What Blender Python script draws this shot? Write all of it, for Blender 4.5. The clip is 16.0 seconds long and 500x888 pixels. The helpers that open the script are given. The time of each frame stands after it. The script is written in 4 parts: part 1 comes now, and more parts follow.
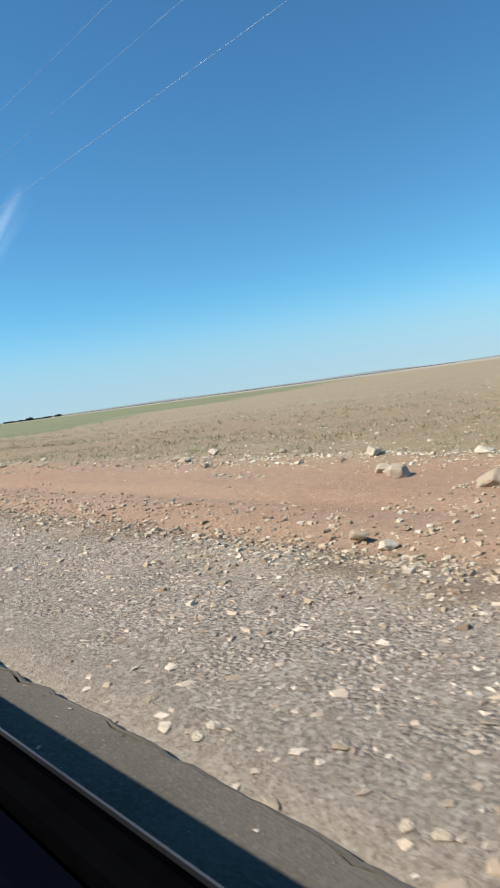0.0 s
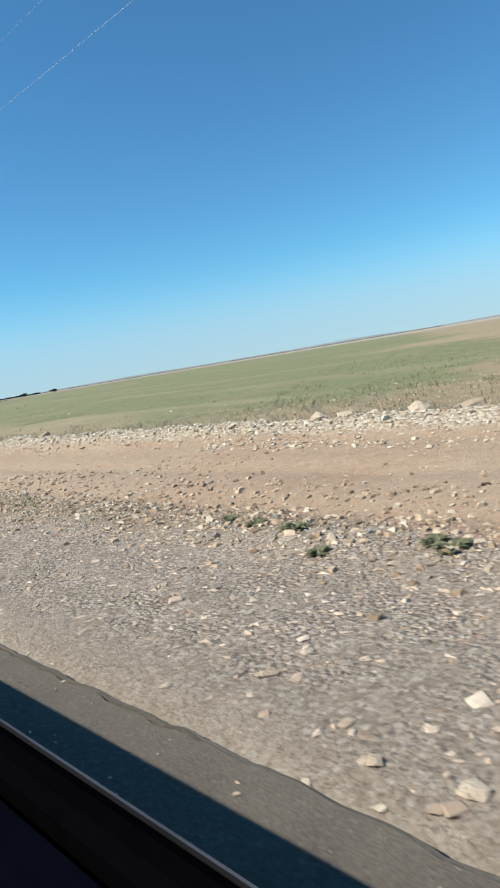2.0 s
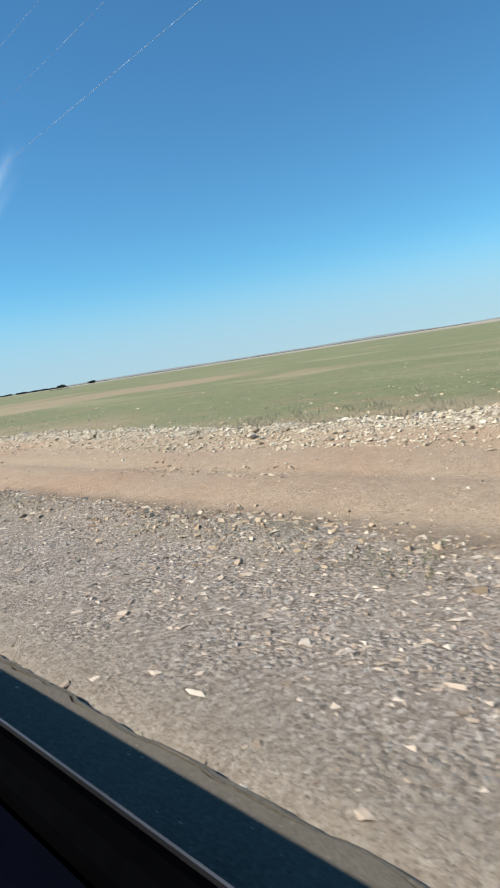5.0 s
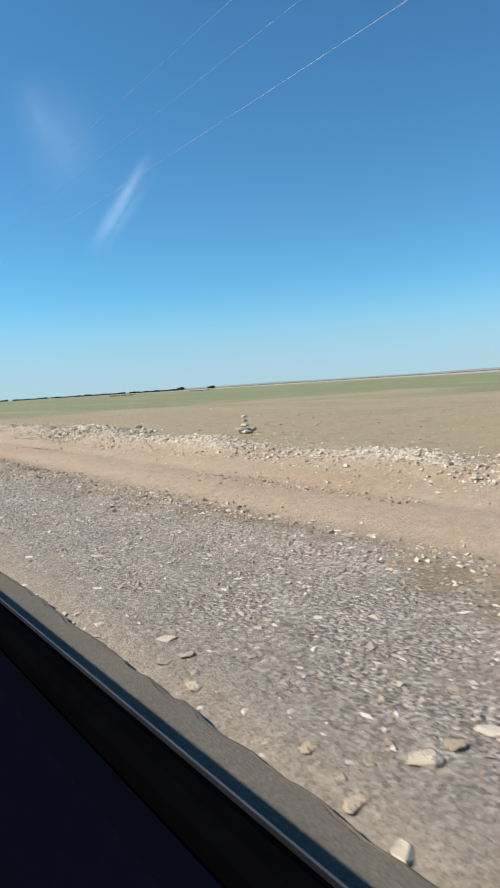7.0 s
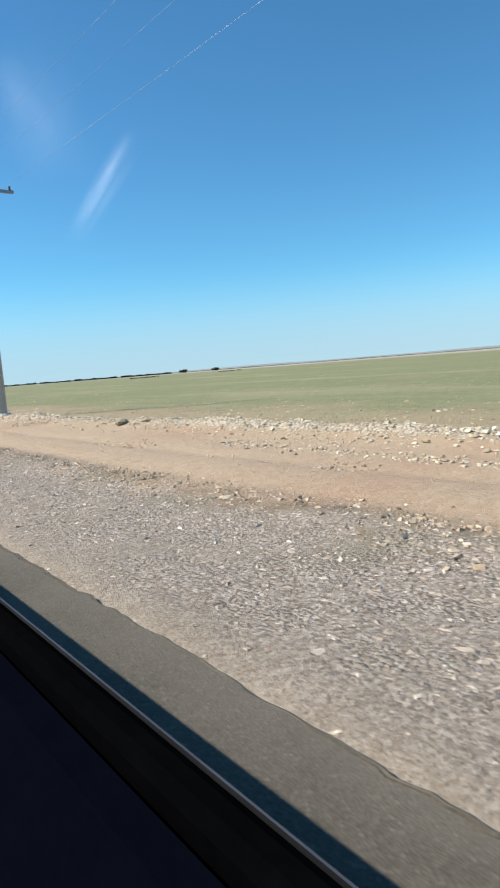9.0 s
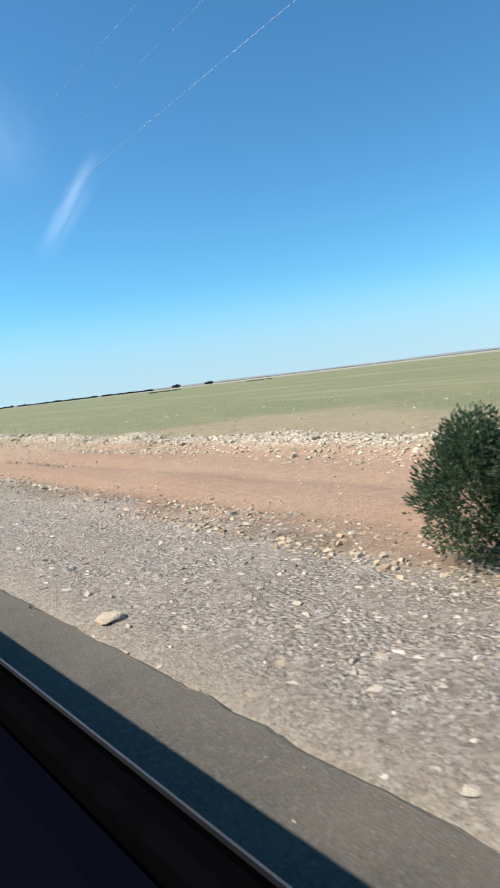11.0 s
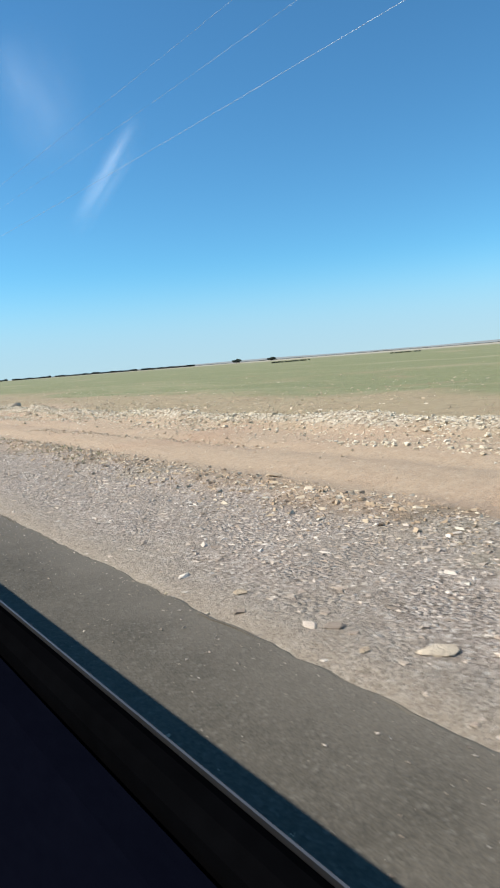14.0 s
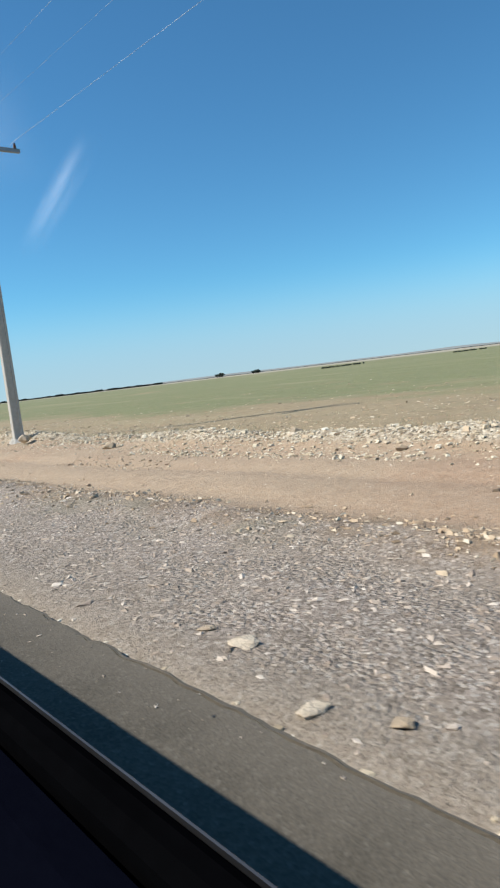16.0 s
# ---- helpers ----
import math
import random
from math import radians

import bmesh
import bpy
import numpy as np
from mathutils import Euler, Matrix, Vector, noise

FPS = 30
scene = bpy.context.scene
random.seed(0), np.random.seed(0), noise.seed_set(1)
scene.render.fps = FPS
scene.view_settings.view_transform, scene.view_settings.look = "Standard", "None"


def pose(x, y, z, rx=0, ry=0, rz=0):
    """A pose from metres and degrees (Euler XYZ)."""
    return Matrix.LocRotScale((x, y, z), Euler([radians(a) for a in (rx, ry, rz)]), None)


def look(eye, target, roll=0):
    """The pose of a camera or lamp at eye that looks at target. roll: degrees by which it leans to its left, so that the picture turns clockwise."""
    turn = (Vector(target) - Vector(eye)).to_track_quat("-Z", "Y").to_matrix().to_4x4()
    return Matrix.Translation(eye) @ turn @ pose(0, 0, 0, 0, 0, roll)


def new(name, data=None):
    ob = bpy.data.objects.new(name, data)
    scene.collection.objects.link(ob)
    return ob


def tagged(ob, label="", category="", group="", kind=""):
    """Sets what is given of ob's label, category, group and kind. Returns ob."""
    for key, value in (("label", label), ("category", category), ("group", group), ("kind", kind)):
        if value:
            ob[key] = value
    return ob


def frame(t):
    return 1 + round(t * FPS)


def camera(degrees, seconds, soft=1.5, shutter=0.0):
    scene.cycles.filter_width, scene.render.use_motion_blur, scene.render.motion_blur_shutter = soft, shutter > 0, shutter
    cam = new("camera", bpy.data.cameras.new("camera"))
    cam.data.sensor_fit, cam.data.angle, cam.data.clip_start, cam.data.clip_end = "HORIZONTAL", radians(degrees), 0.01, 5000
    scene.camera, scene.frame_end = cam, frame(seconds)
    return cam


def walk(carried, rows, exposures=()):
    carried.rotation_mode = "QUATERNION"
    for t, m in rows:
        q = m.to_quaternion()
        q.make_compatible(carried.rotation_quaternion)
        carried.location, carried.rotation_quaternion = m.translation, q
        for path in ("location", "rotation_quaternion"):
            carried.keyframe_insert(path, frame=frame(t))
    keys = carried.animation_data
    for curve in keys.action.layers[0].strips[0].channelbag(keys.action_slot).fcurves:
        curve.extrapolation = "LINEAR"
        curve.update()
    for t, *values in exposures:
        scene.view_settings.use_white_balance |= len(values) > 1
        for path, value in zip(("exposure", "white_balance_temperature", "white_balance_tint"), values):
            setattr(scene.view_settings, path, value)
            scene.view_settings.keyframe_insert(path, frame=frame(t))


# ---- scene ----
cam = camera(40.85, 16.0, 2.2, 0.018)

# The drive: seconds, metres right of the lane line, degrees right of the heading, tilt, lean.
SPEED, EYE = 23.5, 1.20
DRIVE = [
    (0.0, 0.095, 41.96, -4.55, -7.71),
    (0.5, 0.105, 42.32, -5.48, -8.76),
    (1.0, 0.113, 42.90, -7.90, -8.83),
    (1.5, 0.116, 43.15, -7.66, -9.22),
    (2.0, 0.121, 43.02, -7.20, -9.53),
    (2.5, 0.136, 43.51, -7.94, -10.02),
    (3.0, 0.136, 43.30, -7.52, -10.28),
    (3.5, 0.137, 43.19, -7.70, -9.33),
    (6.0, 0.279, 39.61, -6.81, -8.37),
    (6.5, 0.217, 35.37, -7.11, -5.82),
    (7.0, 0.150, 34.35, -4.98, -3.63),
    (7.5, 0.067, 33.95, -4.81, -3.68),
    (8.0, 0.012, 33.73, -5.77, -4.34),
    (8.5, -0.053, 34.74, -6.19, -4.08),
    (10.8, -0.013, 38.03, -6.62, -6.52),
    (11.0, -0.014, 37.83, -5.52, -6.79),
    (11.5, 0.011, 37.67, -5.11, -5.90),
    (12.0, -0.153, 37.62, -5.40, -4.77),
    (12.5, -0.381, 34.25, -7.26, -4.09),
    (13.0, -0.466, 33.74, -7.41, -2.89),
    (13.5, -0.440, 35.12, -7.03, -3.06),
    (14.0, -0.356, 35.84, -7.00, -4.50),
    (14.5, -0.347, 36.81, -7.03, -4.41),
    (15.0, -0.236, 36.77, -6.22, -4.06),
    (15.5, -0.134, 37.90, -5.88, -4.97),
    (16.0, -0.043, 39.41, -5.99, -6.81),
]
rows = []
for t, x, turn, tilt, lean in DRIVE:
    eye = Vector((x, SPEED * t, EYE))
    way = Vector((math.sin(radians(turn)), math.cos(radians(turn)), math.tan(radians(tilt))))
    rows.append((t, look(eye, eye + way, lean)))
# the clip's own small swings of brightness, in stops
SWING = ((0, -0.06), (1, -0.09), (1.5, -0.09), (2, -0.05), (2.5, -0.09), (3, -0.06), (3.5, -0.05), (6, -0.08), (6.5, -0.08), (7, -0.1), (7.5, -0.08), (8, -0.07),
         (8.5, 0.06), (10.8, 0.0), (11, 0.16), (11.5, -0.08), (12, -0.1), (12.5, 0.0), (14, 0.05), (15, 0.06), (15.5, -0.12), (16, -0.1))
walk(cam, rows, [(t, stops + 0.5) for t, stops in SWING])

# ---- sky, sun, exposure ----
SUN_LEFT, SUN_UP = 58.0, 44.0          # degrees left of the heading, above the horizon
world = bpy.data.worlds.new("sky")
scene.world = world
world.use_nodes = True
wn = world.node_tree
for n in list(wn.nodes):
    wn.nodes.remove(n)
sky = wn.nodes.new("ShaderNodeTexSky")
sky.sky_type = "NISHITA"
sky.sun_disc = False
sky.sun_elevation = radians(SUN_UP)
sky.sun_rotation = radians(-SUN_LEFT)
sky.altitude = 400
sky.air_density = 1.0
sky.dust_density = 0.0
sky.ozone_density = 3.0
bg = wn.nodes.new("ShaderNodeBackground")
bg.inputs["Strength"].default_value = 0.09
wout = wn.nodes.new("ShaderNodeOutputWorld")
tint = wn.nodes.new("ShaderNodeMix")          # deep clear blue of a dry day
tint.data_type, tint.blend_type = "RGBA", "MULTIPLY"
tint.inputs["Factor"].default_value = 1.0
tint.inputs["B"].default_value = (0.51, 1.0, 1.16, 1)
wn.links.new(sky.outputs[0], tint.inputs["A"])
# pale haze that thickens towards the horizon all round
w_pos = wn.nodes.new("ShaderNodeTexCoord")
w_sep = wn.nodes.new("ShaderNodeSeparateXYZ")
wn.links.new(w_pos.outputs["Generated"], w_sep.inputs[0])
w_fall = wn.nodes.new("ShaderNodeMapRange")
w_fall.interpolation_type = "SMOOTHERSTEP"
for key, value in (("From Min", 0.0), ("From Max", 0.16), ("To Min", 0.72), ("To Max", 0.0)):
    w_fall.inputs[key].default_value = value
wn.links.new(w_sep.outputs[2], w_fall.inputs["Value"])
haze = wn.nodes.new("ShaderNodeMix")
haze.data_type = "RGBA"
haze.inputs["B"].default_value = (3.55, 4.75, 6.4, 1)
wn.links.new(w_fall.outputs["Result"], haze.inputs["Factor"])
wn.links.new(tint.outputs["Result"], haze.inputs["A"])
wn.links.new(haze.outputs["Result"], bg.inputs["Color"])
wn.links.new(bg.outputs[0], wout.inputs["Surface"])

sun_data = bpy.data.lights.new("sun", "SUN")
sun_data.energy = 4.75
sun_data.angle = radians(0.53)
sun_data.color = (1.0, 0.955, 0.88)
sun = new("sun", sun_data)
s_dir = Vector((-math.sin(radians(SUN_LEFT)) * math.cos(radians(SUN_UP)), math.cos(radians(SUN_LEFT)) * math.cos(radians(SUN_UP)), math.sin(radians(SUN_UP))))
sun.matrix_world = look((0, 0, 60), Vector((0, 0, 60)) - s_dir)

# ---- the plan: distances to the right of the lane line ----
ROAD_EDGE = 1.30
GRAVEL_END = 3.55
TRACK_END = 6.4
BERM = 8.0
Y0, Y1 = -14.0, 440.0


# ---- materials ----
def mat(name):
    m = bpy.data.materials.new(name)
    m.use_nodes = True
    nt = m.node_tree
    b = nt.nodes["Principled BSDF"]
    b.inputs["Specular IOR Level"].default_value = 0.25
    return m, nt, b


def nd(nt, kind, **kw):
    n = nt.nodes.new(kind)
    for k, v in kw.items():
        n.inputs[k.replace("_", " ")].default_value = v
    return n


def noise_tex(nt, vec, scale, detail=4.0, rough=0.55):
    n = nd(nt, "ShaderNodeTexNoise", Scale=scale, Detail=detail, Roughness=rough)
    nt.links.new(vec, n.inputs["Vector"])
    return n.outputs["Fac"]


def ramp(nt, fac, stops):
    n = nt.nodes.new("ShaderNodeValToRGB")
    el = n.color_ramp.elements
    while len(el) < len(stops):
        el.new(0.5)
    for e, (p, c) in zip(el, stops):
        e.position = p
        e.color = (*c, 1) if len(c) == 3 else c
    nt.links.new(fac, n.inputs["Fac"])
    return n.outputs["Color"]


def mix(nt, fac, a, b, mode="MIX"):
    n = nt.nodes.new("ShaderNodeMix")
    n.data_type = "RGBA"
    n.blend_type = mode
    for sock, v in ((n.inputs["Factor"], fac), (n.inputs["A"], a), (n.inputs["B"], b)):
        if isinstance(v, (int, float)):
            sock.default_value = v
        elif isinstance(v, tuple):
            sock.default_value = (*v, 1)
        else:
            nt.links.new(v, sock)
    return n.outputs["Result"]


def calc(nt, op, a, b=0.0, c=None):
    n = nt.nodes.new("ShaderNodeMath")
    n.operation = op
    for i, v in enumerate((a, b) if c is None else (a, b, c)):
        if isinstance(v, (int, float)):
            n.inputs[i].default_value = v
        else:
            nt.links.new(v, n.inputs[i])
    return n.outputs[0]


def step(nt, v, lo, hi):
    n = nt.nodes.new("ShaderNodeMapRange")
    n.interpolation_type = "SMOOTHSTEP"
    nt.links.new(v, n.inputs["Value"])
    n.inputs["From Min"].default_value, n.inputs["From Max"].default_value = lo, hi
    return n.outputs["Result"]


def bump(nt, b, height, strength, dist):
    n = nd(nt, "ShaderNodeBump", Strength=strength, Distance=dist)
    nt.links.new(height, n.inputs["Height"])
    nt.links.new(n.outputs["Normal"], b.inputs["Normal"])


def place(nt):
    g = nt.nodes.new("ShaderNodeNewGeometry")
    return g.outputs["Position"], g


def sep(nt, vec):
    s = nt.nodes.new("ShaderNodeSeparateXYZ")
    nt.links.new(vec, s.inputs[0])
    return s.outputs


def ground_material():
    m, nt, b = mat("ground_earth")
    pos, _ = place(nt)
    x, y, z = sep(nt, pos)
    wob = noise_tex(nt, pos, 0.35, 5)
    wob2 = noise_tex(nt, pos, 2.2, 4)
    # wandering distance from the road
    w = calc(nt, "ADD", x, calc(nt, "MULTIPLY", calc(nt, "SUBTRACT", wob, 0.5), 1.9))
    w = calc(nt, "ADD", w, calc(nt, "MULTIPLY", calc(nt, "SUBTRACT", wob2, 0.5), 0.9))
    spur = calc(nt, "MULTIPLY", step(nt, y, 353, 356), calc(nt, "SUBTRACT", 1.0, step(nt, y, 361, 364)))
    w = calc(nt, "SUBTRACT", w, calc(nt, "MULTIPLY", spur, 2.6))
    fine = noise_tex(nt, pos, 38, 6, 0.7)
    mid = noise_tex(nt, pos, 7, 5, 0.6)
    grit = nt.nodes.new("ShaderNodeTexVoronoi")
    grit.inputs["Scale"].default_value = 48
    grit.inputs["Randomness"].default_value = 1.0
    nt.links.new(pos, grit.inputs["Vector"])
    gv = sep(nt, grit.outputs["Color"])[0]
    # loose gravel: grey-beige, every chip of its own tone
    gravel = ramp(nt, gv, [(0.0, (0.17, 0.134, 0.101)), (0.45, (0.305, 0.248, 0.196)), (0.8, (0.4, 0.333, 0.27)), (1.0, (0.538, 0.471, 0.392))])
    silt = ramp(nt, mid, [(0.3, (0.25, 0.203, 0.15)), (0.7, (0.325, 0.272, 0.207))])
    # tanner chippings along the first stretch
    tan_stretch = calc(nt, "SUBTRACT", 1.0, step(nt, calc(nt, "ADD", y, calc(nt, "MULTIPLY", wob, 30)), 68, 96))
    gravel = mix(nt, calc(nt, "MULTIPLY", tan_stretch, 0.8), gravel, ramp(nt, gv, [(0.0, (0.2, 0.156, 0.111)), (0.45, (0.323, 0.26, 0.19)), (0.8, (0.42, 0.349, 0.265)), (1.0, (0.53, 0.46, 0.366))]))
    gravel = mix(nt, calc(nt, "MULTIPLY", step(nt, noise_tex(nt, pos, 1.1, 5), 0.38, 0.66), 0.45), gravel, silt)
    speck = nt.nodes.new("ShaderNodeTexVoronoi")
    speck.inputs["Scale"].default_value = 95
    nt.links.new(pos, speck.inputs["Vector"])
    sv = sep(nt, speck.outputs["Color"])[1]
    silt = mix(nt, calc(nt, "MULTIPLY", step(nt, sv, 0.80, 0.86), 0.6), silt, (0.42, 0.372, 0.301))
    silt = mix(nt, calc(nt, "MULTIPLY", calc(nt, "SUBTRACT", 1.0, step(nt, sv, 0.10, 0.18)), 0.6), silt, (0.103, 0.083, 0.06))
    verge = calc(nt, "SUBTRACT", 1.0, step(nt, calc(nt, "ADD", x, calc(nt, "MULTIPLY", wob2, 0.6)), 1.65, 2.25))
    gravel = mix(nt, calc(nt, "MULTIPLY", verge, 0.65), gravel, silt)
    # grey road dust drifted over the verge for a stretch
    drifted = calc(nt, "MULTIPLY", step(nt, y, 280, 290), calc(nt, "SUBTRACT", 1.0, step(nt, y, 322, 334)))
    drifted = calc(nt, "MULTIPLY", drifted, calc(nt, "SUBTRACT", 1.0, step(nt, calc(nt, "ADD", x, calc(nt, "MULTIPLY", wob2, 0.5)), 1.7, 2.1)))
    gravel = mix(nt, calc(nt, "MULTIPLY", drifted, 0.6), gravel, (0.185, 0.16, 0.125))
    # bare earth track, redder in stretches
    red = step(nt, noise_tex(nt, pos, 0.16, 4), 0.46, 0.66)
    # redder soil at the start and past the middle of the drive
    ruddy = calc(nt, "ADD", calc(nt, "SUBTRACT", 1.0, step(nt, y, 26, 46)), calc(nt, "MULTIPLY", step(nt, y, 252, 264), calc(nt, "SUBTRACT", 1.0, step(nt, y, 272, 290))))
    red = calc(nt, "MINIMUM", calc(nt, "ADD", calc(nt, "MULTIPLY", red, 0.55), calc(nt, "MULTIPLY", ruddy, 0.8)), 1.0)
    earth = mix(nt, red, ramp(nt, mid, [(0.25, (0.382, 0.270, 0.173)), (0.75, (0.483, 0.360, 0.242))]), ramp(nt, mid, [(0.25, (0.345, 0.198, 0.116)), (0.75, (0.44, 0.272, 0.171))]))
    earth = mix(nt, calc(nt, "MULTIPLY", step(nt, fine, 0.45, 0.7), 0.35), earth, (0.198, 0.15, 0.103))
    earth = mix(nt, calc(nt, "MULTIPLY", step(nt, sv, 0.84, 0.9), 0.5), earth, (0.459, 0.396, 0.301))
    earth = mix(nt, calc(nt, "MULTIPLY", calc(nt, "SUBTRACT", 1.0, step(nt, sv, 0.06, 0.13)), 0.5), earth, (0.134, 0.095, 0.063))
    # field: thin green over dry soil
    patch = noise_tex(nt, pos, 0.045, 4)
    blade = noise_tex(nt, pos, 5.5, 6, 0.75)
    green = ramp(nt, blade, [(0.25, (0.132, 0.149, 0.065)), (0.55, (0.208, 0.212, 0.104)), (0.8, (0.31, 0.288, 0.167))])
    dry = ramp(nt, blade, [(0.25, (0.246, 0.186, 0.107)), (0.75, (0.396, 0.313, 0.194))])
    lush = calc(nt, "ADD", calc(nt, "MULTIPLY", step(nt, x, 7.8, 17), 0.75), calc(nt, "MULTIPLY", calc(nt, "SUBTRACT", patch, 0.5), 2.6))
    lush = calc(nt, "ADD", lush, calc(nt, "MULTIPLY", calc(nt, "SUBTRACT", blade, 0.5), 0.5))
    # drier stretches along the drive
    bare = calc(nt, "MULTIPLY", step(nt, y, 150, 175), calc(nt, "SUBTRACT", 1.0, step(nt, y, 200, 225)))
    near = calc(nt, "SUBTRACT", 1.0, step(nt, x, 22, 75))
    # the first field lies fallow, up to a slanting boundary
    bound = calc(nt, "ADD", calc(nt, "SUBTRACT", y, calc(nt, "MULTIPLY", x, 0.65)), calc(nt, "MULTIPLY", calc(nt, "SUBTRACT", wob, 0.5), 22))
    fallow = calc(nt, "SUBTRACT", 1.0, step(nt, bound, 34, 48))
    lush = calc(nt, "SUBTRACT", lush, calc(nt, "MULTIPLY", calc(nt, "MULTIPLY", bare, near), 0.75))
    # a dry strip behind the bank along the last stretch
    dry_strip = calc(nt, "MULTIPLY", step(nt, y, 322, 345), calc(nt, "SUBTRACT", 1.0, step(nt, calc(nt, "ADD", x, calc(nt, "MULTIPLY", wob, 8)), 14, 26)))
    lush = calc(nt, "SUBTRACT", lush, calc(nt, "MULTIPLY", dry_strip, 0.8))
    lush = calc(nt, "SUBTRACT", lush, calc(nt, "MULTIPLY", fallow, 0.95))
    field = mix(nt, step(nt, lush, 0.05, 0.55), dry, green)
    clod = step(nt, noise_tex(nt, pos, 1.6, 5, 0.7), 0.55, 0.68)
    rust = calc(nt, "MULTIPLY", calc(nt, "SUBTRACT", 1.0, step(nt, y, 30, 60)), calc(nt, "SUBTRACT", 1.0, step(nt, x, 14, 34)))
    field = mix(nt, calc(nt, "MULTIPLY", rust, 0.5), field, (0.285, 0.186, 0.107))
    field = mix(nt, calc(nt, "MULTIPLY", clod, 0.45), field, (0.134, 0.103, 0.06))
    straw = step(nt, noise_tex(nt, pos, 0.9, 6, 0.75), 0.56, 0.70)
    field = mix(nt, calc(nt, "MULTIPLY", straw, 0.5), field, (0.332, 0.285, 0.174))
    # reddish bare patches and drier rows in the nearer field
    scab = calc(nt, "MULTIPLY", step(nt, noise_tex(nt, pos, 0.28, 6, 0.7), 0.53, 0.66), calc(nt, "SUBTRACT", 1.0, step(nt, x, 24, 60)))
    field = mix(nt, calc(nt, "MULTIPLY", scab, 0.5), field, (0.30, 0.215, 0.13))
    rows = nd(nt, "ShaderNodeMapping")
    rows.inputs["Scale"].default_value = (0.16, 0.02, 1.0)
    nt.links.new(pos, rows.inputs["Vector"])
    field = mix(nt, calc(nt, "MULTIPLY", step(nt, noise_tex(nt, rows.outputs[0], 1.0, 5, 0.7), 0.50, 0.68), 0.45), field, (0.36, 0.31, 0.185))
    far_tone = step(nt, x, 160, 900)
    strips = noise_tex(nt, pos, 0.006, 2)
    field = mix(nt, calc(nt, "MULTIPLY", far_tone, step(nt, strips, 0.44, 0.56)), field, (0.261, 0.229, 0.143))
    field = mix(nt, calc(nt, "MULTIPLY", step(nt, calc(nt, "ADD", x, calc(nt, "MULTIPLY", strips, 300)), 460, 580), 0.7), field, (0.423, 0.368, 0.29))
    col = mix(nt, step(nt, w, GRAVEL_END - 0.25, GRAVEL_END + 0.35), gravel, earth)
    weeds = calc(nt, "MULTIPLY", step(nt, w, GRAVEL_END - 0.9, GRAVEL_END - 0.1), calc(nt, "SUBTRACT", 1.0, step(nt, w, GRAVEL_END, GRAVEL_END + 0.8)))
    weeds = calc(nt, "MULTIPLY", weeds, step(nt, noise_tex(nt, pos, 0.5, 4), 0.48, 0.62))
    col = mix(nt, calc(nt, "MULTIPLY", weeds, 0.3), col, (0.119, 0.122, 0.06))
    rim = calc(nt, "MULTIPLY", step(nt, w, GRAVEL_END - 0.35, GRAVEL_END + 0.05), calc(nt, "SUBTRACT", 1.0, step(nt, w, GRAVEL_END + 0.15, GRAVEL_END + 0.6)))
    rim = calc(nt, "MULTIPLY", rim, step(nt, noise_tex(nt, pos, 1.4, 5, 0.7), 0.42, 0.60))
    col = mix(nt, calc(nt, "MULTIPLY", rim, 0.55), col, (0.15, 0.105, 0.066))
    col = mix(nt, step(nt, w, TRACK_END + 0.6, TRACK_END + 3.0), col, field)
    # crushed pale stone bedded in the bank
    crush = nt.nodes.new("ShaderNodeTexVoronoi")
    crush.inputs["Scale"].default_value = 17
    nt.links.new(pos, crush.inputs["Vector"])
    crushed = ramp(nt, sep(nt, crush.outputs["Color"])[0], [(0.0, (0.23, 0.178, 0.118)), (0.3, (0.41, 0.335, 0.235)), (1.0, (0.62, 0.545, 0.42))])
    heap = calc(nt, "MULTIPLY", step(nt, x, 6.6, 7.2), calc(nt, "SUBTRACT", 1.0, step(nt, x, 9.6, 10.6)))
    heap = calc(nt, "MULTIPLY", heap, step(nt, calc(nt, "ADD", z, calc(nt, "MULTIPLY", calc(nt, "SUBTRACT", noise_tex(nt, pos, 1.3, 5, 0.7), 0.5), 0.3)), -0.04, 0.06))
    col = mix(nt, calc(nt, "MULTIPLY", heap, 0.85), col, crushed)
    left = calc(nt, "SUBTRACT", 1.0, step(nt, x, -14, -8))
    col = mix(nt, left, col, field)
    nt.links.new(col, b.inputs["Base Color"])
    b.inputs["Roughness"].default_value = 0.95
    rel = calc(nt, "ADD", calc(nt, "MULTIPLY", fine, 0.6), calc(nt, "MULTIPLY", mid, 0.8))
    rel = calc(nt, "ADD", rel, calc(nt, "MULTIPLY", noise_tex(nt, pos, 110, 4, 0.7), 0.35))
    lump = nt.nodes.new("ShaderNodeTexVoronoi")
    lump.inputs["Scale"].default_value = 32
    nt.links.new(pos, lump.inputs["Vector"])
    pebbly = calc(nt, "MULTIPLY", calc(nt, "SUBTRACT", 1.0, step(nt, w, GRAVEL_END - 0.4, GRAVEL_END + 0.3)), calc(nt, "MULTIPLY", step(nt, noise_tex(nt, pos, 2.3, 4), 0.36, 0.62), calc(nt, "SUBTRACT", 1.0, calc(nt, "MULTIPLY", verge, 0.85))))
    rel = calc(nt, "SUBTRACT", rel, calc(nt, "MULTIPLY", lump.outputs["Distance"], calc(nt, "MULTIPLY", pebbly, 1.1)))
    rel = calc(nt, "SUBTRACT", rel, calc(nt, "MULTIPLY", crush.outputs["Distance"], calc(nt, "MULTIPLY", heap, 1.8)))
    bump(nt, b, rel, 0.8, 0.03)
    return m


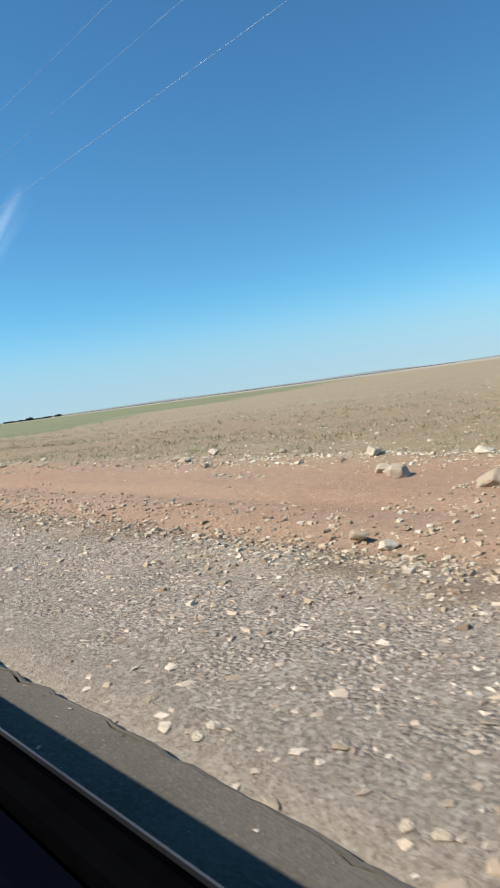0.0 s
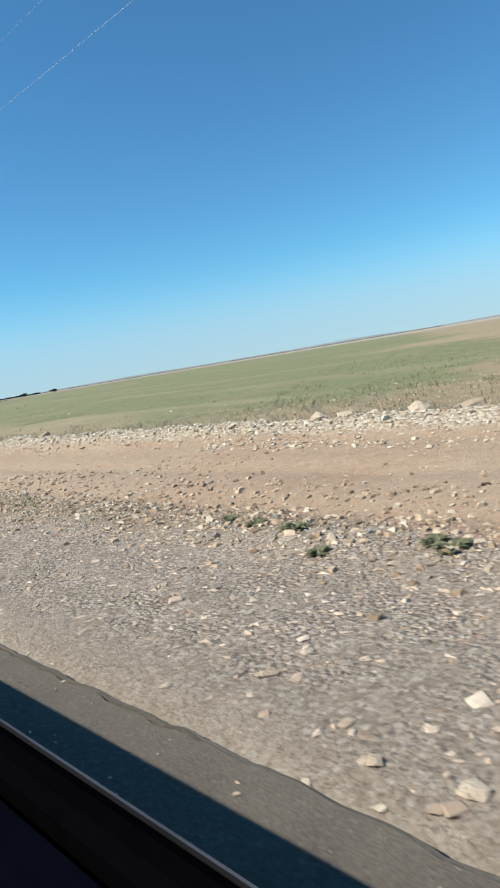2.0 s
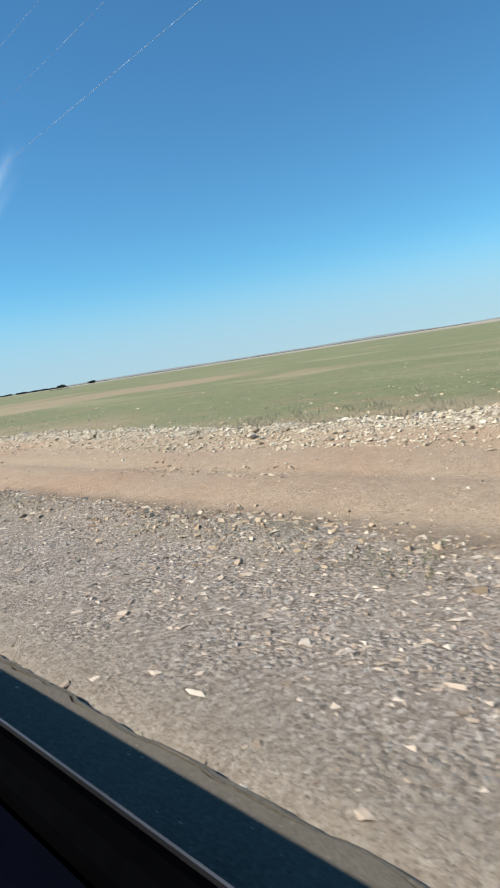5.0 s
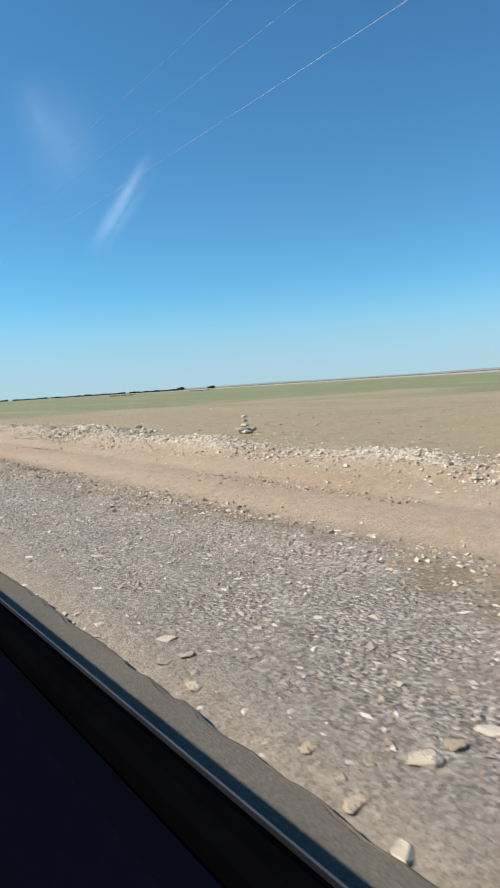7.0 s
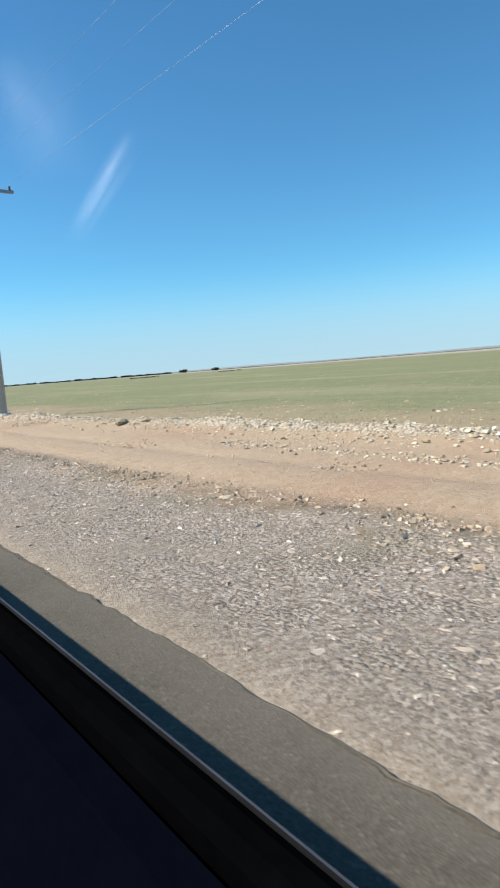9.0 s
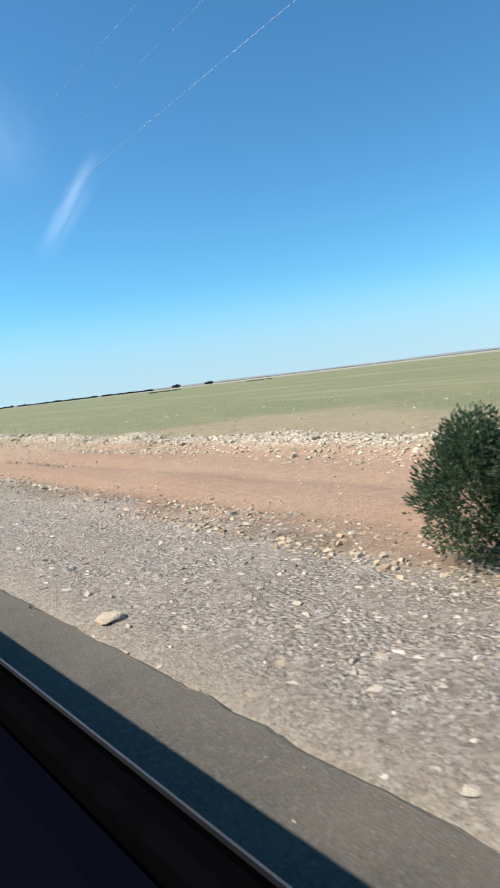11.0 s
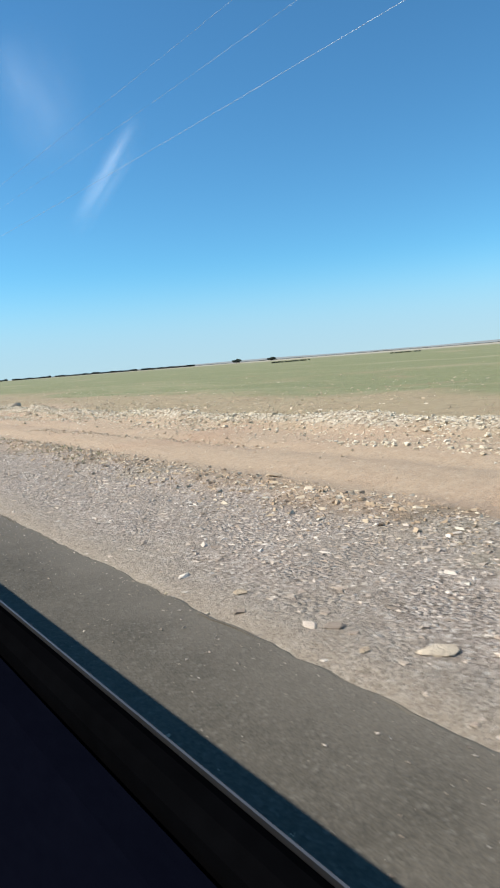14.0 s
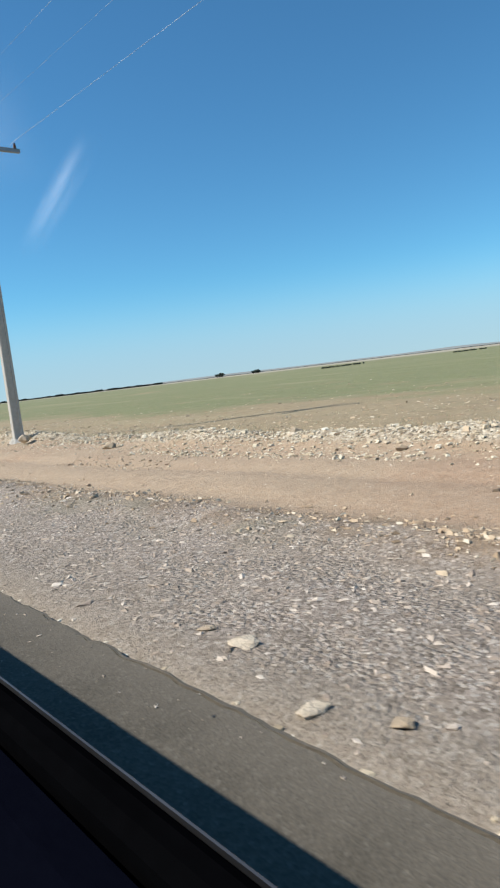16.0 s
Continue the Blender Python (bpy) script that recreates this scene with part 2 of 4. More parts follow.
def asphalt_material():
    m, nt, b = mat("worn_asphalt")
    pos, _ = place(nt)
    vor = nt.nodes.new("ShaderNodeTexVoronoi")
    vor.inputs["Scale"].default_value = 85
    nt.links.new(pos, vor.inputs["Vector"])
    chip = ramp(nt, sep(nt, vor.outputs["Color"])[0], [(0.0, (0.05, 0.044, 0.033)), (0.6, (0.076, 0.066, 0.049)), (0.93, (0.094, 0.082, 0.063)), (1.0, (0.126, 0.113, 0.09))])
    dust = step(nt, noise_tex(nt, pos, 0.9, 6, 0.65), 0.42, 0.72)
    col = mix(nt, calc(nt, "MULTIPLY", dust, 0.45), chip, (0.122, 0.105, 0.081))
    stain = step(nt, noise_tex(nt, pos, 0.33, 5, 0.6), 0.60, 0.72)
    col = mix(nt, calc(nt, "MULTIPLY", stain, 0.45), col, (0.039, 0.036, 0.033))
    x, y, _z = sep(nt, pos)
    # brown dust drifted across the lane for a stretch
    drift = calc(nt, "MULTIPLY", step(nt, y, 280, 292), calc(nt, "SUBTRACT", 1.0, step(nt, y, 322, 336)))
    col = mix(nt, calc(nt, "MULTIPLY", calc(nt, "MULTIPLY", drift, step(nt, noise_tex(nt, pos, 2.4, 6, 0.75), 0.36, 0.62)), 0.5), col, (0.15, 0.13, 0.10))
    edge = step(nt, calc(nt, "ADD", x, calc(nt, "MULTIPLY", noise_tex(nt, pos, 3, 4), 0.5)), 1.0, 1.6)
    col = mix(nt, calc(nt, "MULTIPLY", edge, 0.45), col, (0.173, 0.148, 0.116))
    nt.links.new(col, b.inputs["Base Color"])
    b.inputs["Roughness"].default_value = 0.85
    bump(nt, b, calc(nt, "ADD", vor.outputs["Distance"], noise_tex(nt, pos, 150, 4)), 0.4, 0.005)
    return m


def stone_material(name, lo, hi, tint, tan=0.0, dirt=0.4):
    m, nt, b = mat(name)
    pos, g = place(nt)
    rnd = g.outputs["Random Per Island"]
    base = ramp(nt, rnd, [(0.0, tuple(a * 0.62 for a in lo)), (0.22, lo), (0.7, hi), (1.0, tint)])
    if tan:
        y = sep(nt, pos)[1]
        warm = calc(nt, "SUBTRACT", 1.0, step(nt, y, 90, 150))
        base = mix(nt, calc(nt, "MULTIPLY", warm, tan), base, mix(nt, 1.0, base, (1.16, 1.04, 0.88), "MULTIPLY"))
    col = mix(nt, calc(nt, "MULTIPLY", step(nt, noise_tex(nt, pos, 16, 5), 0.4, 0.7), dirt), base, (0.206, 0.163, 0.116))
    nt.links.new(col, b.inputs["Base Color"])
    b.inputs["Roughness"].default_value = 0.9
    bump(nt, b, noise_tex(nt, pos, 45, 5, 0.7), 0.5, 0.01)
    return m


def rock_material():
    m, nt, b = mat("pale_limestone")
    pos, _ = place(nt)
    oi = nt.nodes.new("ShaderNodeObjectInfo")
    base = ramp(nt, oi.outputs["Random"], [(0.0, (0.37, 0.28, 0.185)), (0.5, (0.48, 0.39, 0.28)), (1.0, (0.61, 0.525, 0.405))])
    col = mix(nt, calc(nt, "MULTIPLY", step(nt, noise_tex(nt, pos, 9, 6, 0.65), 0.42, 0.68), 0.38), base, (0.267, 0.198, 0.133))
    nt.links.new(col, b.inputs["Base Color"])
    b.inputs["Roughness"].default_value = 0.92
    bump(nt, b, calc(nt, "ADD", noise_tex(nt, pos, 14, 5), noise_tex(nt, pos, 70, 4)), 0.6, 0.02)
    return m


def plain(name, lo, hi, scale, rough=0.8, metal=0.0, bump_d=0.0):
    m, nt, b = mat(name)
    pos, _ = place(nt)
    f = noise_tex(nt, pos, scale, 6, 0.65)
    f2 = noise_tex(nt, pos, scale * 0.13, 3)
    nt.links.new(ramp(nt, calc(nt, "ADD", calc(nt, "MULTIPLY", f, 0.6), calc(nt, "MULTIPLY", f2, 0.4)), [(0.3, lo), (0.7, hi)]), b.inputs["Base Color"])
    b.inputs["Roughness"].default_value = rough
    b.inputs["Metallic"].default_value = metal
    if bump_d:
        bump(nt, b, f, 0.5, bump_d)
    return m


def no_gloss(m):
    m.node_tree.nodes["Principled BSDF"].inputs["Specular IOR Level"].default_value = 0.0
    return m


def leaf_material(name, lo, hi):
    m, nt, b = mat(name)
    _, g = place(nt)
    nt.links.new(ramp(nt, g.outputs["Random Per Island"], [(0.0, lo), (1.0, hi)]), b.inputs["Base Color"])
    b.inputs["Roughness"].default_value = 0.7
    # thin blades let light through
    thin = nt.nodes.new("ShaderNodeBsdfTranslucent")
    both = nd(nt, "ShaderNodeMixShader", Fac=0.45)
    nt.links.new(b.inputs["Base Color"].links[0].from_socket, thin.inputs["Color"])
    nt.links.new(b.outputs[0], both.inputs[1])
    nt.links.new(thin.outputs[0], both.inputs[2])
    nt.links.new(both.outputs[0], nt.nodes["Material Output"].inputs["Surface"])
    return m


def cloud_material(dense):
    m, nt, b = mat("thin_cloud")
    tc = nt.nodes.new("ShaderNodeTexCoord")
    uv = sep(nt, tc.outputs["UV"])
    mp = nd(nt, "ShaderNodeMapping")
    mp.inputs["Scale"].default_value = (1.1, 1.7, 1.0)
    nt.links.new(tc.outputs["UV"], mp.inputs["Vector"])
    n = noise_tex(nt, mp.outputs[0], 1.3, 6, 0.6)
    fall = None
    for c in (uv[0], uv[1]):
        e = calc(nt, "MULTIPLY", step(nt, c, 0.0, 0.45), calc(nt, "SUBTRACT", 1.0, step(nt, c, 0.55, 1.0)))
        fall = e if fall is None else calc(nt, "MULTIPLY", fall, e)
    alpha = calc(nt, "MULTIPLY", calc(nt, "MULTIPLY", fall, step(nt, n, 0.18, 0.78)), dense)
    tr = nt.nodes.new("ShaderNodeBsdfTransparent")
    tl = nt.nodes.new("ShaderNodeBsdfTranslucent")
    tl.inputs["Color"].default_value = (0.9, 0.9, 0.92, 1)
    df = nt.nodes.new("ShaderNodeBsdfDiffuse")
    df.inputs["Color"].default_value = (0.9, 0.9, 0.92, 1)
    add = nt.nodes.new("ShaderNodeAddShader")
    nt.links.new(tl.outputs[0], add.inputs[0])
    nt.links.new(df.outputs[0], add.inputs[1])
    ms = nt.nodes.new("ShaderNodeMixShader")
    nt.links.new(alpha, ms.inputs[0])
    nt.links.new(tr.outputs[0], ms.inputs[1])
    nt.links.new(add.outputs[0], ms.inputs[2])
    nt.links.new(ms.outputs[0], nt.nodes["Material Output"].inputs["Surface"])
    return m


M_GROUND = ground_material()
M_ASPHALT = asphalt_material()
M_GRAVEL = stone_material("loose_gravel", (0.372, 0.295, 0.226), (0.53, 0.438, 0.348), (0.665, 0.585, 0.487), 0.5, 0.25)
M_RUBBLE = stone_material("pale_rubble", (0.50, 0.405, 0.274), (0.665, 0.568, 0.413), (0.745, 0.672, 0.53), 0.0, 0.15)
M_TAN = stone_material("tan_broken_stone", (0.388, 0.279, 0.178), (0.534, 0.416, 0.283), (0.647, 0.562, 0.429), 0.0, 0.3)
M_ROCK = rock_material()
M_SAND = plain("pale_sand", (0.361, 0.292, 0.202), (0.516, 0.439, 0.327), 9, 0.95, 0, 0.04)
M_CREAM = plain("cream_stone", (0.516, 0.456, 0.344), (0.705, 0.654, 0.533), 11, 0.9, 0, 0.02)
M_CONCRETE = plain("pole_concrete", (0.36, 0.33, 0.28), (0.51, 0.475, 0.415), 9, 0.9, 0, 0.01)
M_STEEL = plain("galvanised_steel", (0.258, 0.267, 0.275), (0.361, 0.37, 0.378), 14, 0.5, 0.8)
M_WIRE = plain("bare_aluminium_wire", (0.361, 0.37, 0.378), (0.568, 0.568, 0.576), 0.6, 0.5, 1.0)
M_CERAMIC = plain("brown_porcelain", (0.086, 0.043, 0.026), (0.12, 0.06, 0.034), 20, 0.3)
M_SHRUB = leaf_material("shrub_needles", (0.034, 0.062, 0.033), (0.125, 0.176, 0.09))
M_BARK = plain("shrub_bark", (0.077, 0.056, 0.039), (0.138, 0.103, 0.073), 25, 0.9, 0, 0.01)
M_DRY = leaf_material("dry_grass", (0.31, 0.284, 0.155), (0.619, 0.55, 0.378))
M_GREEN = leaf_material("young_grass", (0.206, 0.206, 0.086), (0.378, 0.353, 0.181))
M_PALE = leaf_material("pale_weeds", (0.30, 0.27, 0.18), (0.50, 0.44, 0.31))
M_WEED = leaf_material("roadside_weeds", (0.077, 0.107, 0.034), (0.181, 0.215, 0.077))
M_ROSETTE = leaf_material("broad_weed_leaves", (0.16, 0.175, 0.095), (0.29, 0.29, 0.165))
M_FAR = plain("far_trees", (0.034, 0.047, 0.036), (0.06, 0.073, 0.055), 0.4, 0.9)
M_HILL = plain("far_ridge", (0.206, 0.224, 0.215), (0.275, 0.284, 0.267), 0.02, 0.95)
# seal and inner trim: cabin shade put into near-black colours, no roof shades them
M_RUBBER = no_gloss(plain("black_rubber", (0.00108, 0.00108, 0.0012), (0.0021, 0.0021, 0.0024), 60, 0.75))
M_TRIM = no_gloss(plain("cabin_shaded_trim", (0.0013, 0.0015, 0.0034), (0.0022, 0.0026, 0.0052), 120, 0.9, 0, 0.002))
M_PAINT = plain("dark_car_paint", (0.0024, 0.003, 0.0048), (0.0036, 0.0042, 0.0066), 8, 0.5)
M_CHROME = plain("worn_chrome", (0.07, 0.07, 0.075), (0.17, 0.17, 0.175), 6, 0.5, 1.0)
M_CLOUD = cloud_material(0.2)
M_HAZE = cloud_material(0.09)


# ---- mesh helpers ----
def mesh_ob(name, verts, faces, material, parent=None, smooth=False, label=""):
    me = bpy.data.meshes.new(name)
    me.from_pydata([tuple(v) for v in verts], [], [tuple(f) for f in faces])
    me.materials.append(material)
    if smooth:
        me.polygons.foreach_set("use_smooth", [True] * len(me.polygons))
    me.update()
    ob = new(name, me)
    if parent is not None:
        ob.parent = parent
    if label:
        tagged(ob, label)
    return ob


def fast_mesh(name, verts, tris, material):
    """A large mesh from numpy arrays of places and triangles."""
    me = bpy.data.meshes.new(name)
    me.vertices.add(len(verts))
    me.vertices.foreach_set("co", np.asarray(verts, np.float32).ravel())
    k = tris.shape[1]
    me.loops.add(tris.size)
    me.loops.foreach_set("vertex_index", tris.astype(np.int32).ravel())
    me.polygons.add(len(tris))
    me.polygons.foreach_set("loop_start", np.arange(0, tris.size, k, dtype=np.int32))
    me.polygons.foreach_set("use_smooth", [False] * len(me.polygons))
    me.materials.append(material)
    me.update(calc_edges=True)
    me.validate()
    return new(name, me)


def part(name, bm, material, parent, label=""):
    me = bpy.data.meshes.new(name)
    bm.to_mesh(me)
    bm.free()
    me.materials.append(material)
    ob = new(name, me)
    ob.parent = parent
    if label:
        tagged(ob, label)
    return ob


rng = np.random.default_rng(7)


def lattice(seed, n=64):
    return np.random.default_rng(seed).random((n, n))


def vnoise(x, y, size, seed):
    """Smooth value noise on arrays, repeating far off."""
    g = lattice(seed)
    n = len(g)
    u, v = np.asarray(x) / size, np.asarray(y) / size
    i, j = np.floor(u).astype(int), np.floor(v).astype(int)
    fu, fv = u - i, v - j
    fu, fv = fu * fu * (3 - 2 * fu), fv * fv * (3 - 2 * fv)
    a, b = g[i % n, j % n], g[(i + 1) % n, j % n]
    c, d = g[i % n, (j + 1) % n], g[(i + 1) % n, (j + 1) % n]
    return (a * (1 - fu) + b * fu) * (1 - fv) + (c * (1 - fu) + d * fu) * fv - 0.5


def sstep(x, lo, hi):
    k = np.clip((np.asarray(x, float) - lo) / (hi - lo), 0, 1)
    return k * k * (3 - 2 * k)


def edge_x(y):
    """The ragged right edge of the asphalt."""
    y = np.asarray(y, float)
    drift = np.interp(y, (12, 60, 84, 143, 166, 270, 296, 331, 343, 378), (-0.02, 0.03, 0.03, -0.015, 0, 0, -0.035, -0.025, 0.01, 0.03))
    return ROAD_EDGE + drift + 0.018 * vnoise(y * 0, y, 3.1, 11) + 0.012 * vnoise(y * 0 + 5, y, 0.62, 12) + 0.03 * vnoise(y * 0 + 9, y, 0.16, 13)


def height(x, y):
    """The lie of the land beside the road."""
    x, y = np.asarray(x, float), np.asarray(y, float)
    z = -0.025 - 0.08 * sstep(x, ROAD_EDGE + 0.15, 3.2)
    z = z + 0.05 * vnoise(x, y, 1.7, 1) * sstep(x, 1.6, 4) + 0.022 * vnoise(x, y, 0.45, 2)
    # wheel ruts of the earth track, and its low bank
    track = sstep(x, 3.3, 3.9) * (1 - sstep(x, 6.0, 6.8))
    wander = 0.5 * vnoise(x * 0, y, 14, 3)
    for rut in (4.35, 5.75):
        z = z - 0.055 * track * np.exp(-(((x - rut - wander) / 0.28) ** 2))
    z = z + 0.11 * np.exp(-(((x - 3.55 - wander * 0.6) / 0.3) ** 2)) * (0.5 + vnoise(x, y, 2.6, 4))
    # the bank of cleared stones, broken in places
    bank = np.exp(-(((x - BERM - 1.2 * vnoise(x * 0, y, 22, 5)) / 0.62) ** 2))
    bank = bank * (0.35 + 0.65 * sstep(y, 40, 52))
    z = z + bank * (0.19 + 0.22 * vnoise(x, y, 1.6, 6) + 0.12 * vnoise(x, y, 0.5, 7))
    z = z + 0.22 * np.exp(-(((x - 8.6) / 0.7) ** 2) - ((y - 186.0) / 1.6) ** 2)
    z = z + 0.16 * vnoise(x, y, 5.5, 8) * sstep(x, 8.5, 14) * (1 - sstep(x, 120, 300))
    z = z + 0.5 * vnoise(x, y, 60, 9) * sstep(x, 30, 120) * (1 - sstep(x, 300, 900))
    return z


# ---- the ground: one sheet to the horizon ----
GX = np.concatenate([-np.geomspace(4600, 8, 14), np.linspace(-6, 0.6, 6), np.arange(1.0, 10.0, 0.16), np.geomspace(10.1, 60, 30), np.geomspace(66, 4600, 20)])
GY = np.concatenate([-np.geomspace(4600, 20, 16), np.arange(Y0, Y1, 0.42), np.geomspace(450, 5000, 30)])
GRID_X, GRID_Y = np.meshgrid(GX, GY, indexing="ij")
GRID_Z = np.where(GRID_X < 1.25, -0.14, height(GRID_X, GRID_Y) - 0.028 * (GRID_X < 1.40))


def lie(x, y):
    """The height of the ground sheet itself, between its corners."""
    x, y = np.asarray(x, float), np.asarray(y, float)
    i = np.clip(np.searchsorted(GX, x) - 1, 0, len(GX) - 2)
    j = np.clip(np.searchsorted(GY, y) - 1, 0, len(GY) - 2)
    u, v = (x - GX[i]) / (GX[i + 1] - GX[i]), (y - GY[j]) / (GY[j + 1] - GY[j])
    return (GRID_Z[i, j] * (1 - u) + GRID_Z[i + 1, j] * u) * (1 - v) + (GRID_Z[i, j + 1] * (1 - u) + GRID_Z[i + 1, j + 1] * u) * v


def ground():
    gx, gy, gz = GRID_X, GRID_Y, GRID_Z
    verts = np.stack([gx, gy, gz], -1).reshape(-1, 3)
    nx, ny = gx.shape
    i = np.arange(nx * ny).reshape(nx, ny)
    quads = np.stack([i[:-1, :-1], i[1:, :-1], i[1:, 1:], i[:-1, 1:]], -1).reshape(-1, 4)
    ob = fast_mesh("ground", verts, quads, M_GROUND)
    ob.data.polygons.foreach_set("use_smooth", [True] * len(ob.data.polygons))
    tagged(ob, "stony roadside earth running into a thin green field", "ground", kind="structure")


def road():
    ys = np.arange(Y0 - 20, Y1 + 40, 0.06)
    chipped = np.random.default_rng(41).random(len(ys))
    ex = edge_x(ys) + 0.012 * (chipped - 0.5) - 0.03 * np.clip(vnoise(ys * 0 + 1, ys, 0.21, 16) - 0.18, 0, 1)
    lip = ex - 0.012 - 0.01 * vnoise(ys * 0, ys, 0.3, 14)
    # an open crack that comes and goes along the edge
    half = 0.001 + 0.024 * np.clip(vnoise(ys * 0 + 2, ys, 1.3, 18) + 0.55 * vnoise(ys * 0 + 4, ys, 0.27, 19) + 0.14, 0, 0.34)
    mid = lip - half - 0.004 - 0.006 * chipped[::-1]
    cols = [np.full_like(ys, -6.2), np.full_like(ys, -6.15), np.full_like(ys, -2.4), lip - 0.5, mid - half, mid - half + 0.0005, mid + half - 0.0005, mid + half, lip, ex, ex + 0.01]
    zs = [-0.13 + 0 * ys, 0 * ys, 0.01 + 0 * ys, 0 * ys, 0 * ys, -0.06 + 0 * ys, -0.06 + 0 * ys, -0.003 + 0 * ys, -0.004 + 0.008 * vnoise(ys * 0, ys, 0.25, 15), -0.008 + 0 * ys, -0.13 + 0 * ys]
    v = np.stack([np.stack(cols, 1), np.repeat(ys[:, None], len(cols), 1), np.stack(zs, 1)], -1)
    n, k = v.shape[:2]
    i = np.arange(n * k).reshape(n, k)
    q = np.stack([i[:-1, :-1], i[:-1, 1:], i[1:, 1:], i[1:, :-1]], -1).reshape(-1, 4)
    ob = fast_mesh("road", v.reshape(-1, 3), q, M_ASPHALT)
    tagged(ob, "worn dusty grey asphalt road with a crumbling edge", "road", kind="structure")


ground()
road()


# ---- loose stones ----
def solid(shape, n):
    """Corners and triangles of n knocked-about stones: a low grain, a ridged chip or a flat-topped block."""
    if shape == "grain":
        base = np.array([[1, 0, -0.5], [-0.55, 0.85, -0.5], [-0.5, -0.8, -0.5], [0.0, 0.05, 0.5]])
        tri = np.array([[0, 1, 3], [1, 2, 3], [2, 0, 3]])
    elif shape == "chip":
        base = np.array([[1, 0, -0.6], [0, 0.9, -0.6], [-1, 0, -0.6], [0, -0.9, -0.6], [0.6, 0.3, 0.42], [-0.58, -0.34, 0.42]])
        tri = np.array([[0, 1, 4], [1, 5, 4], [1, 2, 5], [2, 3, 5], [3, 4, 5], [3, 0, 4]])
    else:
        ring = 2 * np.pi * np.arange(4) / 4
        low = np.stack([np.cos(ring), np.sin(ring), np.full(4, -0.6)], -1)
        top = np.stack([0.76 * np.cos(ring + 0.4), 0.76 * np.sin(ring + 0.4), np.full(4, 0.5)], -1)
        base = np.concatenate([low, top])
        tri = np.array([[0, 1, 4], [1, 5, 4], [1, 2, 5], [2, 6, 5], [2, 3, 6], [3, 7, 6], [3, 0, 7], [0, 4, 7], [4, 5, 6], [4, 6, 7]])
    k = len(base)
    knock = 0.7 if shape == "grain" else 0.38
    v = base[None] * (1 + 0.5 * (rng.random((n, k, 1)) - 0.5)) + knock * (rng.random((n, k, 3)) - 0.5) * (1, 1, 0.7)
    return v, tri


def chips(name, px, py, size, material, label, flat=0.65, sink=0.22, shape="chip", on=None):
    """Many loose stones as one object, bedded in the ground, each turned and stretched its own way."""
    n = len(px)
    v, tri = solid(shape, n)
    v = v * np.stack([0.8 + 0.55 * rng.random(n), 0.6 + 0.4 * rng.random(n), flat * (0.55 + 0.6 * rng.random(n))], -1)[:, None]
    a = rng.random(n) * 2 * np.pi
    tip = (rng.random(n) - 0.5) * 0.45
    ct, st = np.cos(tip)[:, None], np.sin(tip)[:, None]
    v[..., 1], v[..., 2] = v[..., 1] * ct - v[..., 2] * st, v[..., 1] * st + v[..., 2] * ct
    c, s = np.cos(a)[:, None], np.sin(a)[:, None]
    v[..., 0], v[..., 1] = v[..., 0] * c - v[..., 1] * s, v[..., 0] * s + v[..., 1] * c
    v = v * (size / 2)[:, None, None]
    pz = (lie(px, py) if on is None else on) + size * flat * (0.30 - sink)
    v = v + np.stack([px, py, pz], -1)[:, None]
    f = (tri[None] + v.shape[1] * np.arange(n)[:, None, None]).reshape(-1, 3)
    ob = fast_mesh(name, v.reshape(-1, 3), f, material)
    return tagged(ob, label, "gravel", kind="stuff")


def sizes(n, lo, mean, hi):
    return np.clip(lo + rng.exponential(mean - lo, n), lo, hi)


# roadside gravel: a dense grey band that thins towards the asphalt and the track
n = 300000
py = rng.uniform(Y0 + 8, Y1 - 20, n)
px = edge_x(py) + 0.10 + rng.beta(2.6, 1.9, n) * 2.5
keep = rng.random(n) < 0.45 + 1.1 * np.clip(vnoise(px, py, 1.3, 21) + 0.12 + 0.7 * vnoise(px * 3, py, 6, 22), 0, 1)
px, py = px[keep], py[keep]
chips("gravel", px, py, sizes(len(px), 0.016, 0.032, 0.06), M_GRAVEL, "loose grey and beige gravel on the road shoulder", 0.40, 0.0, "grain")
n = 52000
py = rng.uniform(Y0 + 8, Y1 - 20, n)
px = edge_x(py) + 0.06 + rng.beta(2.0, 1.6, n) * 2.5
keep = rng.random(n) < 0.35 + 1.3 * np.clip(vnoise(px, py, 1.6, 29) + 0.1, 0, 1)
px, py = px[keep], py[keep]
chips("coarse_gravel", px, py, sizes(len(px), 0.028, 0.044, 0.085), M_GRAVEL, "coarser pale stones strewn through the shoulder gravel", 0.36, 0.05)

# flat pale stones bedded in the silt along the asphalt edge, most of them on the first stretch
n = 5200
py = rng.uniform(Y0 + 8, Y1 - 20, n)
px = edge_x(py) + 0.04 + rng.gamma(1.6, 0.26, n)
keep = rng.random(n) < 0.45 + 0.55 * (1 - sstep(py, 95, 130))
px, py = px[keep], py[keep]
chips("roadside_stones", px, py, sizes(len(px), 0.03, 0.05, 0.10), M_GRAVEL, "pale flat stones bedded in silt along the asphalt edge", 0.24, 0.1, "block")

# stones lodged against the broken edge
n = 1500
py = rng.uniform(Y0 + 8, Y1 - 20, n)
chips("edge_stones", edge_x(py) + 0.035 + rng.normal(0, 0.02, n), py, sizes(n, 0.022, 0.04, 0.09), M_RUBBLE, "pale stones lodged against the broken asphalt edge", 0.36, 0.05, "block")

